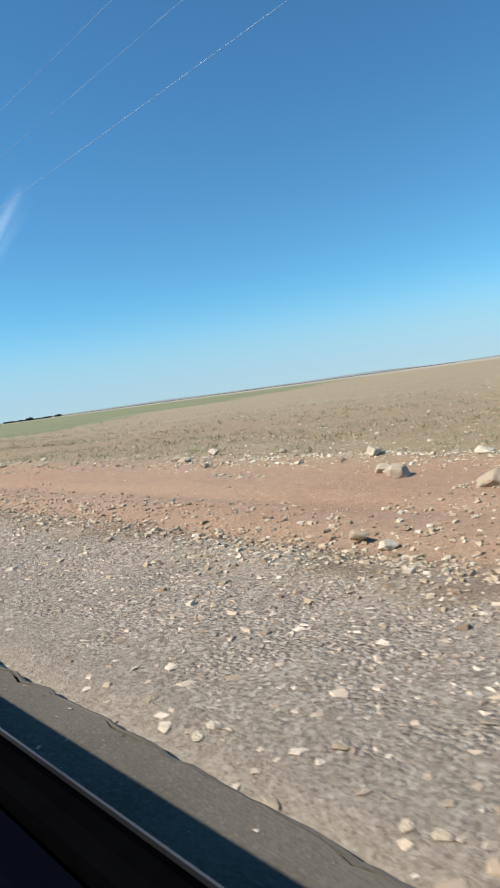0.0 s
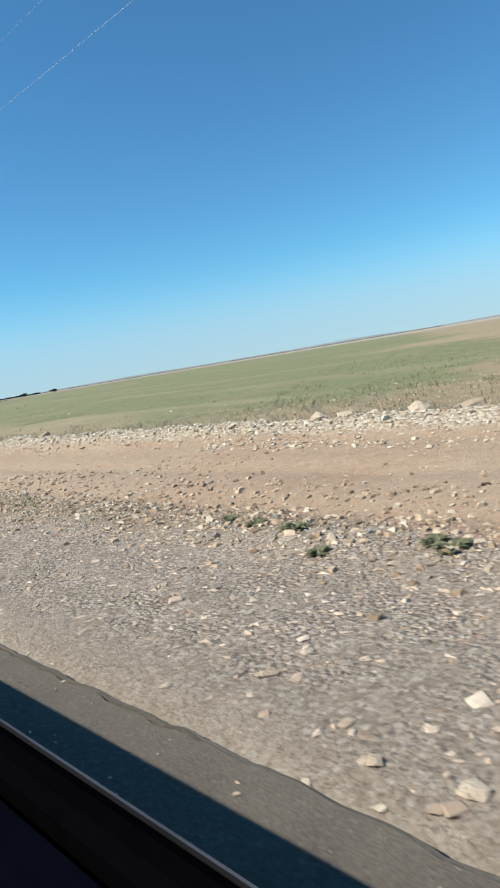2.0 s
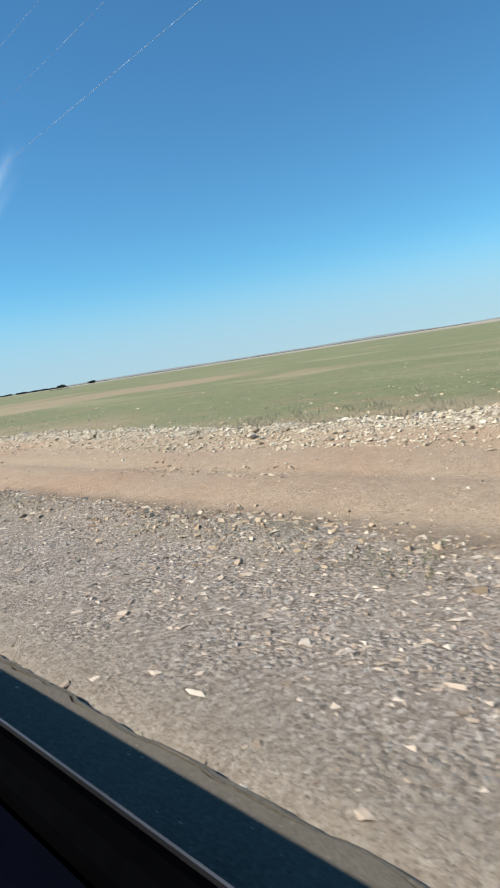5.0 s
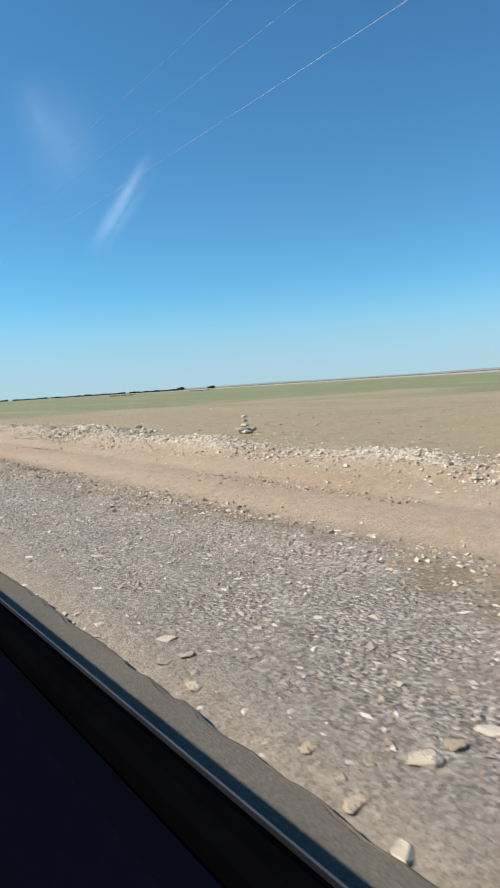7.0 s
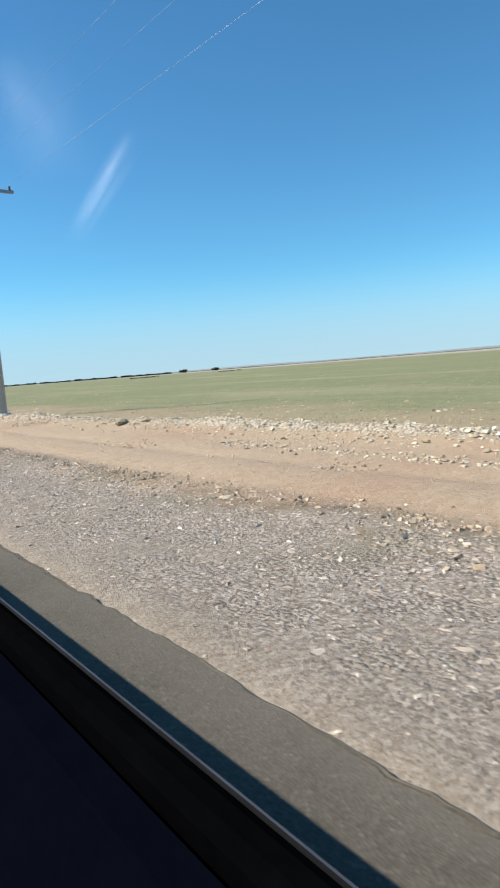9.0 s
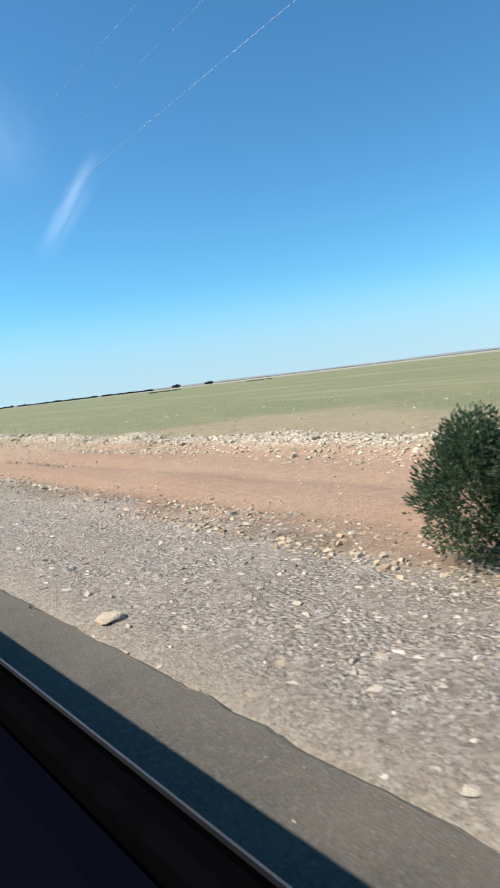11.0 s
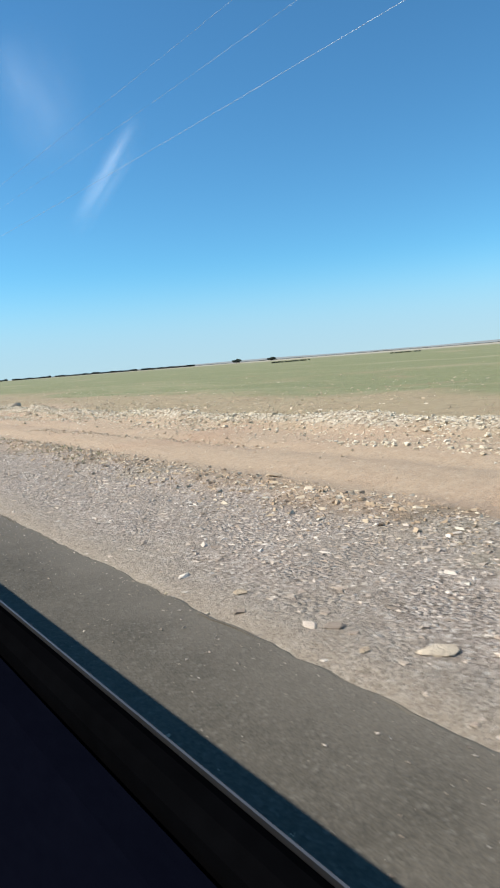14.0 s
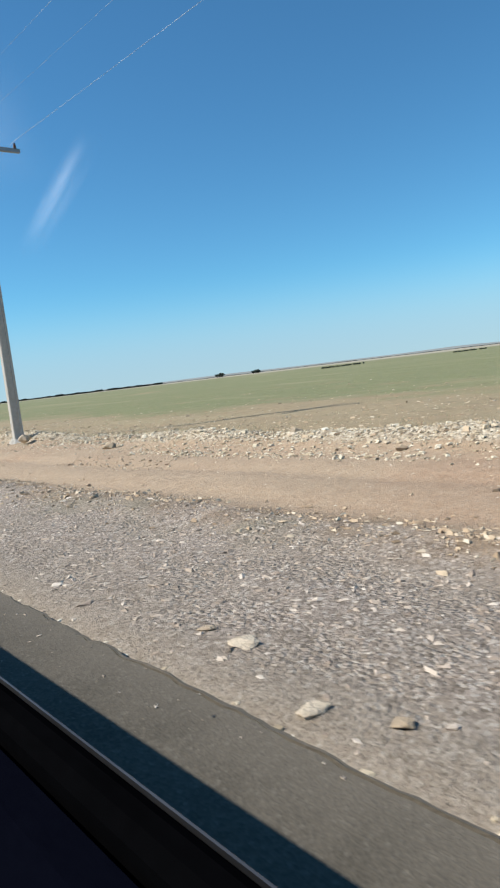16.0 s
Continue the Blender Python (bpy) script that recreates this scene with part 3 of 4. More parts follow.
# grit thrown onto the asphalt
n = 9000
py = rng.uniform(Y0 + 8, Y1 - 20, n)
px = edge_x(py) - 0.03 - rng.exponential(0.30, n)
keep = (px > 0.5) & (vnoise(px, py, 2.4, 36) > -0.05)
px, py = px[keep], py[keep]
chips("road_grit", px, py, sizes(len(px), 0.006, 0.012, 0.026), M_GRAVEL, "fine grit scattered on the asphalt near its edge", 0.5, 0.0, "grain", 0.002)

n = 5000
py = rng.uniform(278, 336, n)
px = edge_x(py) - 0.03 - rng.exponential(0.45, n)
keep = px > 0.3
chips("drifted_grit", px[keep], py[keep], sizes(keep.sum(), 0.005, 0.009, 0.018), M_GRAVEL, "fine pale grit drifted over the dusty asphalt", 0.5, 0.0, "grain", 0.003)

# stony rim between the shoulder and the earth track, and thin scatter on the track
for n, mean, shape in ((110000, 0.034, "grain"), (46000, 0.046, "chip")):
    py = rng.uniform(Y0 + 8, Y1, n)
    px = 3.62 + 0.6 * vnoise(py * 0, py, 9, 23) + rng.normal(0, 0.30, n)
    keep = rng.random(n) < 0.25 + 1.6 * np.clip(vnoise(px, py, 2.0, 24) + 0.2, 0, 1)
    px, py = px[keep], py[keep]
    chips("track_rim_stones", px, py, sizes(len(px), 0.02, mean, 0.08), M_TAN, "broken tan stones along the edge of the earth track", 0.62, 0.0, shape)
n = 26000
py = rng.uniform(Y0 + 8, Y1, n)
px = rng.uniform(3.6, 7.0, n)
chips("track_scatter", px, py, sizes(n, 0.012, 0.026, 0.06), M_TAN, "thin scatter of small stones on bare earth", 0.55, 0.05, "grain")

# a broken row of stones pushed up along the crown of the track
n = 26000
py = rng.uniform(Y0 + 8, Y1, n)
px = 5.65 + 0.8 * vnoise(py * 0, py, 12, 27) + rng.normal(0, 0.22, n)
keep = vnoise(px * 0.5, py, 3.2, 28) + 0.25 * sstep(py, 240, 270) > 0.22
px, py = px[keep], py[keep]
chips("track_row_stones", px, py, sizes(len(px), 0.02, 0.036, 0.075), M_TAN, "small tan stones pushed into a low row on the track", 0.6, 0.05, "block")

# a pale edging of stones where the gravel ends beside the shrub
n = 700
py = rng.uniform(253, 265, n)
chips("edging_stones", 3.28 + rng.normal(0, 0.07, n), py, sizes(n, 0.022, 0.038, 0.08), M_TAN, "tan stones edging the gravel beside the shrub", 0.5, 0.05, "block")

n = 1500
py = rng.uniform(268, 285, n)
chips("edging_stones", np.interp(py, (270, 274, 276, 278, 282), (3.8, 3.9, 3.87, 3.8, 3.6)) + rng.normal(0, 0.10, n), py, sizes(n, 0.025, 0.045, 0.1), M_RUBBLE, "pale stones lining the rim of the red-brown track", 0.5, 0.05, "block")

# stonier start of the track
n = 14000
py = rng.uniform(-4, 58, n)
px = 4.1 + rng.normal(0, 0.65, n)
chips("stony_track", px, py, sizes(n, 0.02, 0.042, 0.085), M_TAN, "broken reddish-tan stones strewn on the earth track", 0.6, 0.08, "block")

# rubble of the cleared bank, in runs
for n, lo, mean, hi, spread, shape in ((190000, 0.022, 0.042, 0.075, 0.50, "grain"), (36000, 0.045, 0.066, 0.13, 0.40, "block")):
    py = rng.uniform(Y0 + 4, Y1 + 30, n)
    px = BERM - 0.1 + 1.2 * vnoise(py * 0, py, 22, 5) + rng.normal(0, spread, n) * (1 + 0.3 * sstep(py, 250, 265))
    gap = (1 - 0.6 * sstep(py, 160, 168) * (1 - sstep(py, 178, 183))) * (0.28 + 0.72 * sstep(py, 38, 50))
    keep = rng.random(n) / gap < 0.30 + 0.35 * sstep(py, 250, 265) + 0.3 * sstep(py, 378, 392) + 1.9 * np.clip(vnoise(px * 2, py, 4.5, 25) + 0.12, 0, 1)
    px, py = px[keep], py[keep]
    chips("bank_rubble", px, py, sizes(len(px), lo, mean, hi), M_RUBBLE, "heaped pale limestone rubble along the field edge", 0.58, -0.05, shape)
# a thinner row of stones graded aside along the far edge of the track
n = 30000
py = rng.uniform(Y0 + 4, Y1, n)
px = 6.75 + 0.5 * vnoise(py * 0, py, 17, 34) + rng.normal(0, 0.16, n)
keep = vnoise(px * 0.6, py, 2.6, 35) > 0.02
px, py = px[keep], py[keep]
chips("graded_row", px, py, sizes(len(px), 0.022, 0.044, 0.09), M_RUBBLE, "row of pale stones graded to the far edge of the track", 0.6, 0.0, "block")
n = 30000
py = rng.uniform(Y0, Y1 + 60, n)
px = BERM + 0.6 + rng.exponential(6.0, n)
keep = rng.random(n) < 0.2 + 1.8 * np.clip(vnoise(px, py, 6.0, 26) + 0.15, 0, 1)
px, py = px[keep], py[keep]
chips("field_stones", px, py, sizes(len(px), 0.03, 0.055, 0.15), M_TAN, "scattered pale stones in the thin field", 0.6, 0.1)

# looser stones strewn wide of the bank
n = 30000
py = np.concatenate([rng.uniform(118, 205, n // 2), rng.uniform(285, Y1 - 20, n - n // 2)])
px = 7.9 + rng.normal(0, 0.95, n)
keep = vnoise(px, py, 2.8, 38) > -0.12
px, py = px[keep], py[keep]
chips("strewn_stones", px, py, sizes(len(px), 0.02, 0.042, 0.09), M_RUBBLE, "pale stones strewn loosely about the bank", 0.6, 0.0, "grain")

# a dumped pile where the bank swells
n = 1500
chips("stone_pile", rng.normal(8.6, 0.55, n), rng.normal(186.0, 1.3, n), sizes(n, 0.04, 0.085, 0.2), M_RUBBLE, "dumped pile of pale broken stones on the bank", 0.75, 0.0, "block")

# stonier stretches of the field at both ends of the drive
for a, b, far, n in ((-10, 55, 9.0, 12000), (340, 425, 2.2, 11000)):
    py = rng.uniform(a, b, n)
    px = BERM - 0.3 + rng.exponential(far, n)
    chips("stony_ground", px, py, sizes(n, 0.03, 0.055, 0.14), M_TAN, "dense broken tan stones strewn over dry soil", 0.6, 0.1)


# ---- single rocks ----
def rock_mesh(seed, flat):
    bm = bmesh.new()
    r = random.Random(seed)
    # broken limestone: the hull of a few knocked-about corners, its edges worn
    for _ in range(17):
        d = Vector((r.gauss(0, 1), r.gauss(0, 1), r.gauss(0, 0.8))).normalized()
        bm.verts.new(Vector((d.x * 0.52, d.y * 0.44, d.z * 0.5 * flat)) * r.uniform(0.82, 1.08))
    bmesh.ops.convex_hull(bm, input=bm.verts[:])
    bmesh.ops.delete(bm, geom=[v for v in bm.verts if not v.link_faces], context="VERTS")
    bmesh.ops.bevel(bm, geom=bm.edges[:], offset=0.022, segments=1, affect="EDGES")
    bmesh.ops.triangulate(bm, faces=bm.faces[:])
    bmesh.ops.subdivide_edges(bm, edges=[e for e in bm.edges if e.calc_length() > 0.12], cuts=1)
    bmesh.ops.triangulate(bm, faces=bm.faces[:])
    for v in bm.verts:
        q = v.co * 5 + Vector((seed, 0, 0))
        v.co *= 1 + 0.10 * noise.noise(q) + 0.06 * noise.noise(q * 2.7)
    me = bpy.data.meshes.new("rock")
    bm.to_mesh(me)
    bm.free()
    me.materials.append(M_ROCK)
    return me


ROCKS = [rock_mesh(s, fl) for s, fl in ((1, 0.75), (2, 0.6), (3, 0.85), (4, 0.55), (5, 0.7), (6, 0.65), (7, 0.8), (8, 0.62), (9, 0.7))]


def rock(x, y, size, label, group, pick, turn, tall=0.85, proud=0.45):
    ob = new("rock" if size > 0.2 else "stone", ROCKS[pick % len(ROCKS)])
    zmin = min(v.co.z for v in ob.data.vertices) * size
    k = random.uniform(0.85, 1.2)
    ob.matrix_world = pose(x, y, float(lie(x, y)) - zmin * tall * proud, 0, 0, turn) @ Matrix.Diagonal((size * k, size / k, size * tall, 1))
    tagged(ob, label, "rock", group)


# x, y, width of the stones that stand out on the verge, stretch by stretch
VERGE_START = [
    (1.50, 2.4, 0.06), (1.44, 2.0, 0.06), (1.52, 2.0, 0.06), (1.49, 1.0, 0.06), (1.47, 1.1, 0.05), (1.56, 1.5, 0.04),
    (1.67, 1.5, 0.05), (1.50, 15.6, 0.12), (1.44, 13.6, 0.08), (1.55, 12.7, 0.07), (1.49, 12.9, 0.04), (1.53, 13.0, 0.04),
    (1.91, 12.9, 0.04), (1.49, 24.9, 0.05), (1.42, 24.6, 0.05), (1.44, 24.5, 0.05), (1.48, 26.0, 0.07), (1.51, 25.4, 0.06),
    (1.71, 36.4, 0.09), (1.44, 36.7, 0.06), (1.44, 36.0, 0.06), (1.66, 38.0, 0.07), (1.78, 48.9, 0.08), (1.65, 48.4, 0.06),
    (1.52, 48.2, 0.06), (1.56, 47.9, 0.09), (1.50, 49.2, 0.05), (2.02, 48.9, 0.06),
]
VERGE_FIRST = [
    (1.48, 62.1, 0.09), (1.44, 61.1, 0.07), (1.74, 60.9, 0.06), (1.58, 60.8, 0.08), (1.48, 60.0, 0.05), (1.92, 61.6, 0.10),
    (1.61, 70.0, 0.05), (1.47, 69.9, 0.05), (1.44, 69.4, 0.04), (1.44, 69.3, 0.04), (1.62, 69.4, 0.05), (1.80, 72.9, 0.07),
    (1.43, 72.6, 0.07), (1.37, 73.3, 0.07), (1.49, 72.1, 0.05), (1.44, 85.2, 0.14), (1.58, 83.7, 0.07), (1.70, 83.6, 0.08),
    (1.76, 83.5, 0.05), (1.62, 83.3, 0.04), (1.72, 83.2, 0.05), (1.96, 83.3, 0.07),
]
VERGE_MIDDLE = [
    (1.46, 143.3, 0.19), (1.63, 142.9, 0.14), (1.91, 142.4, 0.07), (1.67, 142.3, 0.07), (1.59, 142.1, 0.05), (1.60, 142.0, 0.05),
    (3.17, 143.7, 0.17), (1.91, 143.4, 0.09), (1.41, 154.2, 0.05), (1.71, 154.4, 0.04), (3.61, 155.2, 0.12), (1.71, 165.9, 0.11),
    (1.40, 165.9, 0.08), (1.43, 166.9, 0.08), (2.03, 165.9, 0.09), (1.85, 165.9, 0.07), (1.47, 166.2, 0.07), (1.56, 166.0, 0.04),
    (1.79, 189.9, 0.06), (1.48, 259.6, 0.06), (1.51, 261.9, 0.17), (1.73, 260.7, 0.07), (3.86, 274.5, 0.13), (3.83, 274.2, 0.13),
    (1.39, 272.8, 0.06), (1.38, 272.1, 0.05), (1.59, 271.9, 0.10), (1.58, 271.5, 0.05), (1.69, 283.5, 0.12), (1.69, 283.8, 0.07),
]
VERGE_LAST = [
    (1.64, 297.6, 0.11), (1.57, 296.9, 0.08), (1.58, 295.3, 0.08), (1.53, 295.4, 0.05), (2.08, 319.5, 0.17), (1.88, 319.2, 0.09),
    (4.21, 334.9, 0.16), (1.72, 330.7, 0.14), (1.52, 330.9, 0.05), (1.60, 331.9, 0.08), (1.45, 344.1, 0.16), (1.61, 343.3, 0.08),
    (1.66, 342.3, 0.07), (1.50, 342.3, 0.08), (1.87, 342.4, 0.08), (1.52, 353.9, 0.07), (1.69, 355.9, 0.08), (1.67, 354.9, 0.11),
    (1.71, 354.0, 0.05), (1.42, 366.5, 0.10), (1.56, 366.1, 0.09), (1.57, 365.5, 0.07), (2.17, 366.1, 0.08), (1.50, 377.7, 0.12),
    (1.62, 377.4, 0.08), (1.76, 378.4, 0.15), (1.76, 378.7, 0.08),
]
for stretch in (VERGE_START, VERGE_FIRST, VERGE_MIDDLE, VERGE_LAST):
    for k, (x, y, s) in enumerate(stretch):
        rock(x, y, 1.2 * s, "pale flat stone bedded in the gravel verge", "stones on the verge", k, 47 * k, 0.36)
BANK_ROCKS = [
    (8.25, 6.3, 0.30), (6.98, 5.0, 0.48), (6.59, 3.5, 0.42), (7.25, 5.4, 0.34), (4.30, 3.5, 0.17), (4.26, 3.2, 0.20), (9.12, 11.2, 0.37),
    (7.72, 19.2, 0.26), (6.27, 43.4, 0.30), (8.33, 54.1, 0.30), (8.15, 53.4, 0.33), (8.30, 52.2, 0.40), (8.28, 51.4, 0.44),
    (8.13, 50.8, 0.30), (8.52, 54.8, 0.26), (9.17, 56.2, 0.28), (8.58, 66.3, 0.28), (8.37, 63.7, 0.38), (7.93, 62.7, 0.27),
    (7.97, 86.5, 0.25), (9.57, 188.3, 0.30), (10.76, 187.2, 0.35), (8.14, 214.0, 0.38), (7.55, 227.8, 0.40), (10.30, 332.9, 0.40),
    (9.25, 327.9, 0.46), (9.48, 345.1, 0.32), (9.85, 362.3, 0.44), (9.40, 347.1, 0.35), (9.36, 361.5, 0.47), (9.44, 361.0, 0.26),
    (7.30, 395.1, 0.45), (6.98, 389.4, 0.36),
]
for k, (x, y, s) in enumerate(BANK_ROCKS):
    rock(x, y, s, "pale weathered limestone rock on the stony bank", "rocks on the bank", k + 2, 71 * k, 0.9, 0.58)
# smaller rocks in runs between them
for k in range(170):
    y = random.uniform(Y0 + 6, Y1 - 20)
    x = BERM + 1.2 * float(vnoise(0, y, 22, 5)) + random.gauss(0.1, 0.55)
    rock(x, y, random.uniform(0.14, 0.30), "tan limestone rock half sunk in the bank", "rocks on the bank", k, 33 * k)


# a line of small cleared heaps running into the field
for k in range(9):
    u = k / 8
    rock(13 + 24 * u + random.uniform(-0.6, 0.6), 98 + 27 * u, random.uniform(0.32, 0.5), "pale heap stone standing in the green field", "line of heap stones", k, 53 * k)


def marker_stone(x, y, tall):
    """A rough stone set on end."""
    bm = bmesh.new()
    r = random.Random(int(y))
    prev = None
    for i in range(6):
        z = tall * i / 5
        k = tall * (0.44 - 0.13 * i / 5)
        ring = [bm.verts.new((k * math.cos(q) * r.uniform(0.85, 1.15), 0.8 * k * math.sin(q) * r.uniform(0.85, 1.15), z)) for q in [2 * math.pi * j / 8 for j in range(8)]]
        if prev:
            for j in range(8):
                bm.faces.new((prev[j], prev[(j + 1) % 8], ring[(j + 1) % 8], ring[j]))
        prev = ring
    bm.faces.new(prev)
    me = bpy.data.meshes.new("marker_stone")
    bm.to_mesh(me)
    bm.free()
    me.materials.append(M_CREAM)
    ob = new("marker_stone", me)
    ob.matrix_world = pose(x, y, float(lie(x, y)) - 0.02, 4, 5, 20)
    tagged(ob, "upright pale marker stone set among rubble", "stone", "marker stones")


marker_stone(7.15, 84.7, 0.26)


def cairn(x, y, stack, label):
    """Stones piled by hand: sideways shift, height of the middle, then the three sizes and the turn of each."""
    root = new("stone_cairn")
    root.matrix_world = pose(x, y, float(lie(x, y)))
    tagged(root, label, "cairn", "cairns beside the track")
    for k, (dx, dy, z, a, b, c, turn) in enumerate(stack):
        ob = new("stone", ROCKS[(3 * k + int(y)) % len(ROCKS)])
        ob.parent = root
        ob.matrix_local = pose(dx, dy, z, 0, 0, turn) @ Matrix.Diagonal((a, b, c, 1))


cairn(7.87, 145.4, ((0, 0, 0.08, 0.17, 0.17, 0.34, 10), (0.01, 0.0, 0.21, 0.24, 0.20, 0.13, 35), (-0.12, 0.13, 0.03, 0.16, 0.14, 0.14, 70)), "flat stone capped on an upright pale stone")
cairn(10.7, 180.1, ((0, 0, 0.06, 0.52, 0.48, 0.28, 0), (-0.14, 0.1, 0.13, 0.30, 0.30, 0.20, 40), (0.16, -0.12, 0.12, 0.28, 0.26, 0.2, 80), (-0.02, 0.02, 0.24, 0.30, 0.28, 0.18, 20), (0, 0.05, 0.36, 0.22, 0.22, 0.17, 60), (-0.02, 0.04, 0.48, 0.18, 0.17, 0.17, 110)), "knee-high hand-piled heap of pale stones")
cairn(10.2, 319.0, ((0, 0, 0.08, 0.20, 0.18, 0.28, 0), (0.2, -0.1, 0.03, 0.34, 0.22, 0.12, 30)), "small upright pale stone beside a flat one")


def sand_mound(x, y, lx, ly, h, turn):
    n, m = 72, 26
    verts, faces = [(0, 0, h)], []
    for i in range(1, m + 1):
        q = i / m
        for j in range(n):
            a = 2 * math.pi * j / n
            k = q * (1 + 0.45 * noise.noise(Vector((math.cos(a) * 1.5, math.sin(a) * 1.5, x))))
            px_, py_ = lx * k * math.cos(a), ly * k * math.sin(a)
            verts.append((px_, py_, h * (1 - q * q) ** 0.9 * (1 + 0.7 * noise.noise(Vector((px_ * 2.3, py_ * 2.3, y)))) + 0.09 * noise.noise(Vector((px_ * 6, py_ * 6, y))) + 0.05 * noise.noise(Vector((px_ * 15, py_ * 15, y))) - 0.06 * q))
    for j in range(n):
        faces.append((0, 1 + j, 1 + (j + 1) % n))
    for i in range(m - 1):
        for j in range(n):
            a, b = 1 + i * n + j, 1 + i * n + (j + 1) % n
            faces.append((a, a + n, b + n, b))
    ob = mesh_ob("soil_mound", verts, faces, M_SAND, None, True)
    ob.matrix_world = pose(x, y, float(lie(x, y)), 0, 0, turn)
    tagged(ob, "low dumped heap of pale sandy soil beside the track", "soil heap")


sand_mound(6.3, 37.7, 0.85, 1.5, 0.21, 10)
py = rng.normal(37.7, 1.1, 900)
px = rng.normal(6.2, 0.6, 900)
chips("soil_clods", px, py, sizes(900, 0.02, 0.05, 0.14), M_SAND, "crumbled pale clods round the soil heap")


# ---- grass ----
def tufts(name, px, py, tall, blades, material, label):
    n = len(px) * blades
    bx, by = np.repeat(px, blades), np.repeat(py, blades)
    h = np.repeat(tall, blades) * rng.uniform(0.5, 1.1, n)
    a = rng.random(n) * 2 * np.pi
    r0 = rng.random(n) ** 0.7 * 0.11
    lean = rng.uniform(0.05, 0.6, n) * h
    wd = rng.uniform(0.001, 0.0022, n) + h * 0.008
    x0, y0 = bx + r0 * np.cos(a), by + r0 * np.sin(a)
    z0 = lie(x0, y0) - 0.01
    dx, dy = -np.sin(a) * wd, np.cos(a) * wd
    v = np.stack([
        np.stack([x0 - dx, y0 - dy, z0], -1), np.stack([x0 + dx, y0 + dy, z0], -1),
        np.stack([x0 + np.cos(a) * lean * 0.4 + dx * 0.6, y0 + np.sin(a) * lean * 0.4 + dy * 0.6, z0 + h * 0.6], -1),
        np.stack([x0 + np.cos(a) * lean, y0 + np.sin(a) * lean, z0 + h], -1)], 1)
    f = (np.array([[0, 1, 2], [0, 2, 3]])[None] + 4 * np.arange(n)[:, None, None]).reshape(-1, 3)
    return tagged(fast_mesh(name, v.reshape(-1, 3), f, material), label, "grass", kind="stuff")


n = 13000
py = rng.uniform(Y0, Y1 + 40, n)
px = BERM + 0.35 + 1.2 * vnoise(py * 0, py, 22, 5) + rng.gamma(1.2, 2.2, n)
keep = rng.random(n) < 0.25 + 1.6 * np.clip(vnoise(px, py, 3, 31) + 0.2, 0, 1)
tufts("dry_grass", px[keep], py[keep], rng.uniform(0.03, 0.10, keep.sum()), 11, M_DRY, "dry straw-coloured grass tufts behind the stone bank")
n = 3000
py = rng.uniform(36, 128, n)
px = BERM + 0.5 + 1.2 * vnoise(py * 0, py, 22, 5) + rng.gamma(1.4, 0.7, n)
keep = rng.random(n) < 0.3 + 1.5 * np.clip(vnoise(px, py, 2.2, 37) + 0.15, 0, 1)
tufts("tall_weeds", px[keep], py[keep], rng.uniform(0.08, 0.20, keep.sum()), 16, M_PALE, "pale grey-green weeds standing behind the stone bank")
n = 16000
py = rng.uniform(Y0, Y1 + 90, n)
px = 10 + rng.gamma(1.4, 10.0, n)
keep = rng.random(n) < 0.15 + 1.5 * np.clip(vnoise(px, py, 9, 32) + 0.25, 0, 1)
tufts("young_grass", px[keep], py[keep], rng.uniform(0.03, 0.08, keep.sum()), 5, M_GREEN, "thin green growth across the field")
for name, m, count, label in (("stubble", M_DRY, 6500, "dry stubble standing in the fallow field"), ("fallow_weeds", M_WEED, 5000, "low green weeds dotted over the fallow field")):
    py = rng.uniform(-6, 75, count)
    px = BERM + 0.8 + rng.gamma(1.3, 7.0, count)
    keep = (vnoise(px, py, 2.5, 39) > -0.15) & (py - 0.65 * px < 52)
    tufts(name, px[keep], py[keep], rng.uniform(0.05, 0.15, keep.sum()), 7, m, label)
n = 4200
py = rng.uniform(Y0, Y1, n)
px = 3.45 + 0.5 * vnoise(py * 0, py, 9, 23) + rng.normal(0, 0.25, n)
keep = vnoise(px, py, 3.5, 33) > 0.16 - 0.22 * sstep(py, 40, 48) * (1 - sstep(py, 62, 72))
tufts("verge_weeds", px[keep], py[keep], rng.uniform(0.03, 0.10, keep.sum()), 9, M_WEED, "low green weeds where gravel meets the track")


def weed_clump(x, y, r, h):
    """A rosette of broad low leaves, each folded along its rib."""
    bm = bmesh.new()
    g = random.Random(int(10 * y))
    for k in range(46):
        a, up, ln = g.uniform(0, 2 * math.pi), g.uniform(0.1, 1.2), r * g.uniform(0.5, 1.1)
        c, s = math.cos(a), math.sin(a)
        wide = ln * 0.2
        z1, z2 = h * up * 0.7, h * up * 0.75
        root_v = bm.verts.new((0.15 * r * c, 0.15 * r * s, 0))
        rib = bm.verts.new((0.6 * ln * c, 0.6 * ln * s, z1))
        tip = bm.verts.new((ln * c, ln * s, z2))
        for side in (-1, 1):
            edge = bm.verts.new((0.55 * ln * c - side * wide * s, 0.55 * ln * s + side * wide * c, z1 + 0.25 * wide))
            bm.faces.new((root_v, rib, edge) if side > 0 else (root_v, edge, rib))
            bm.faces.new((rib, tip, edge) if side > 0 else (rib, edge, tip))
    me = bpy.data.meshes.new("weed_clump")
    bm.to_mesh(me)
    bm.free()
    me.materials.append(M_ROSETTE)
    ob = new("weed_clump", me)
    ob.matrix_world = pose(x, y, float(lie(x, y)) - 0.01)
    tagged(ob, "low dark green weed clump rooted in gravel", "weed", "weeds in the gravel")


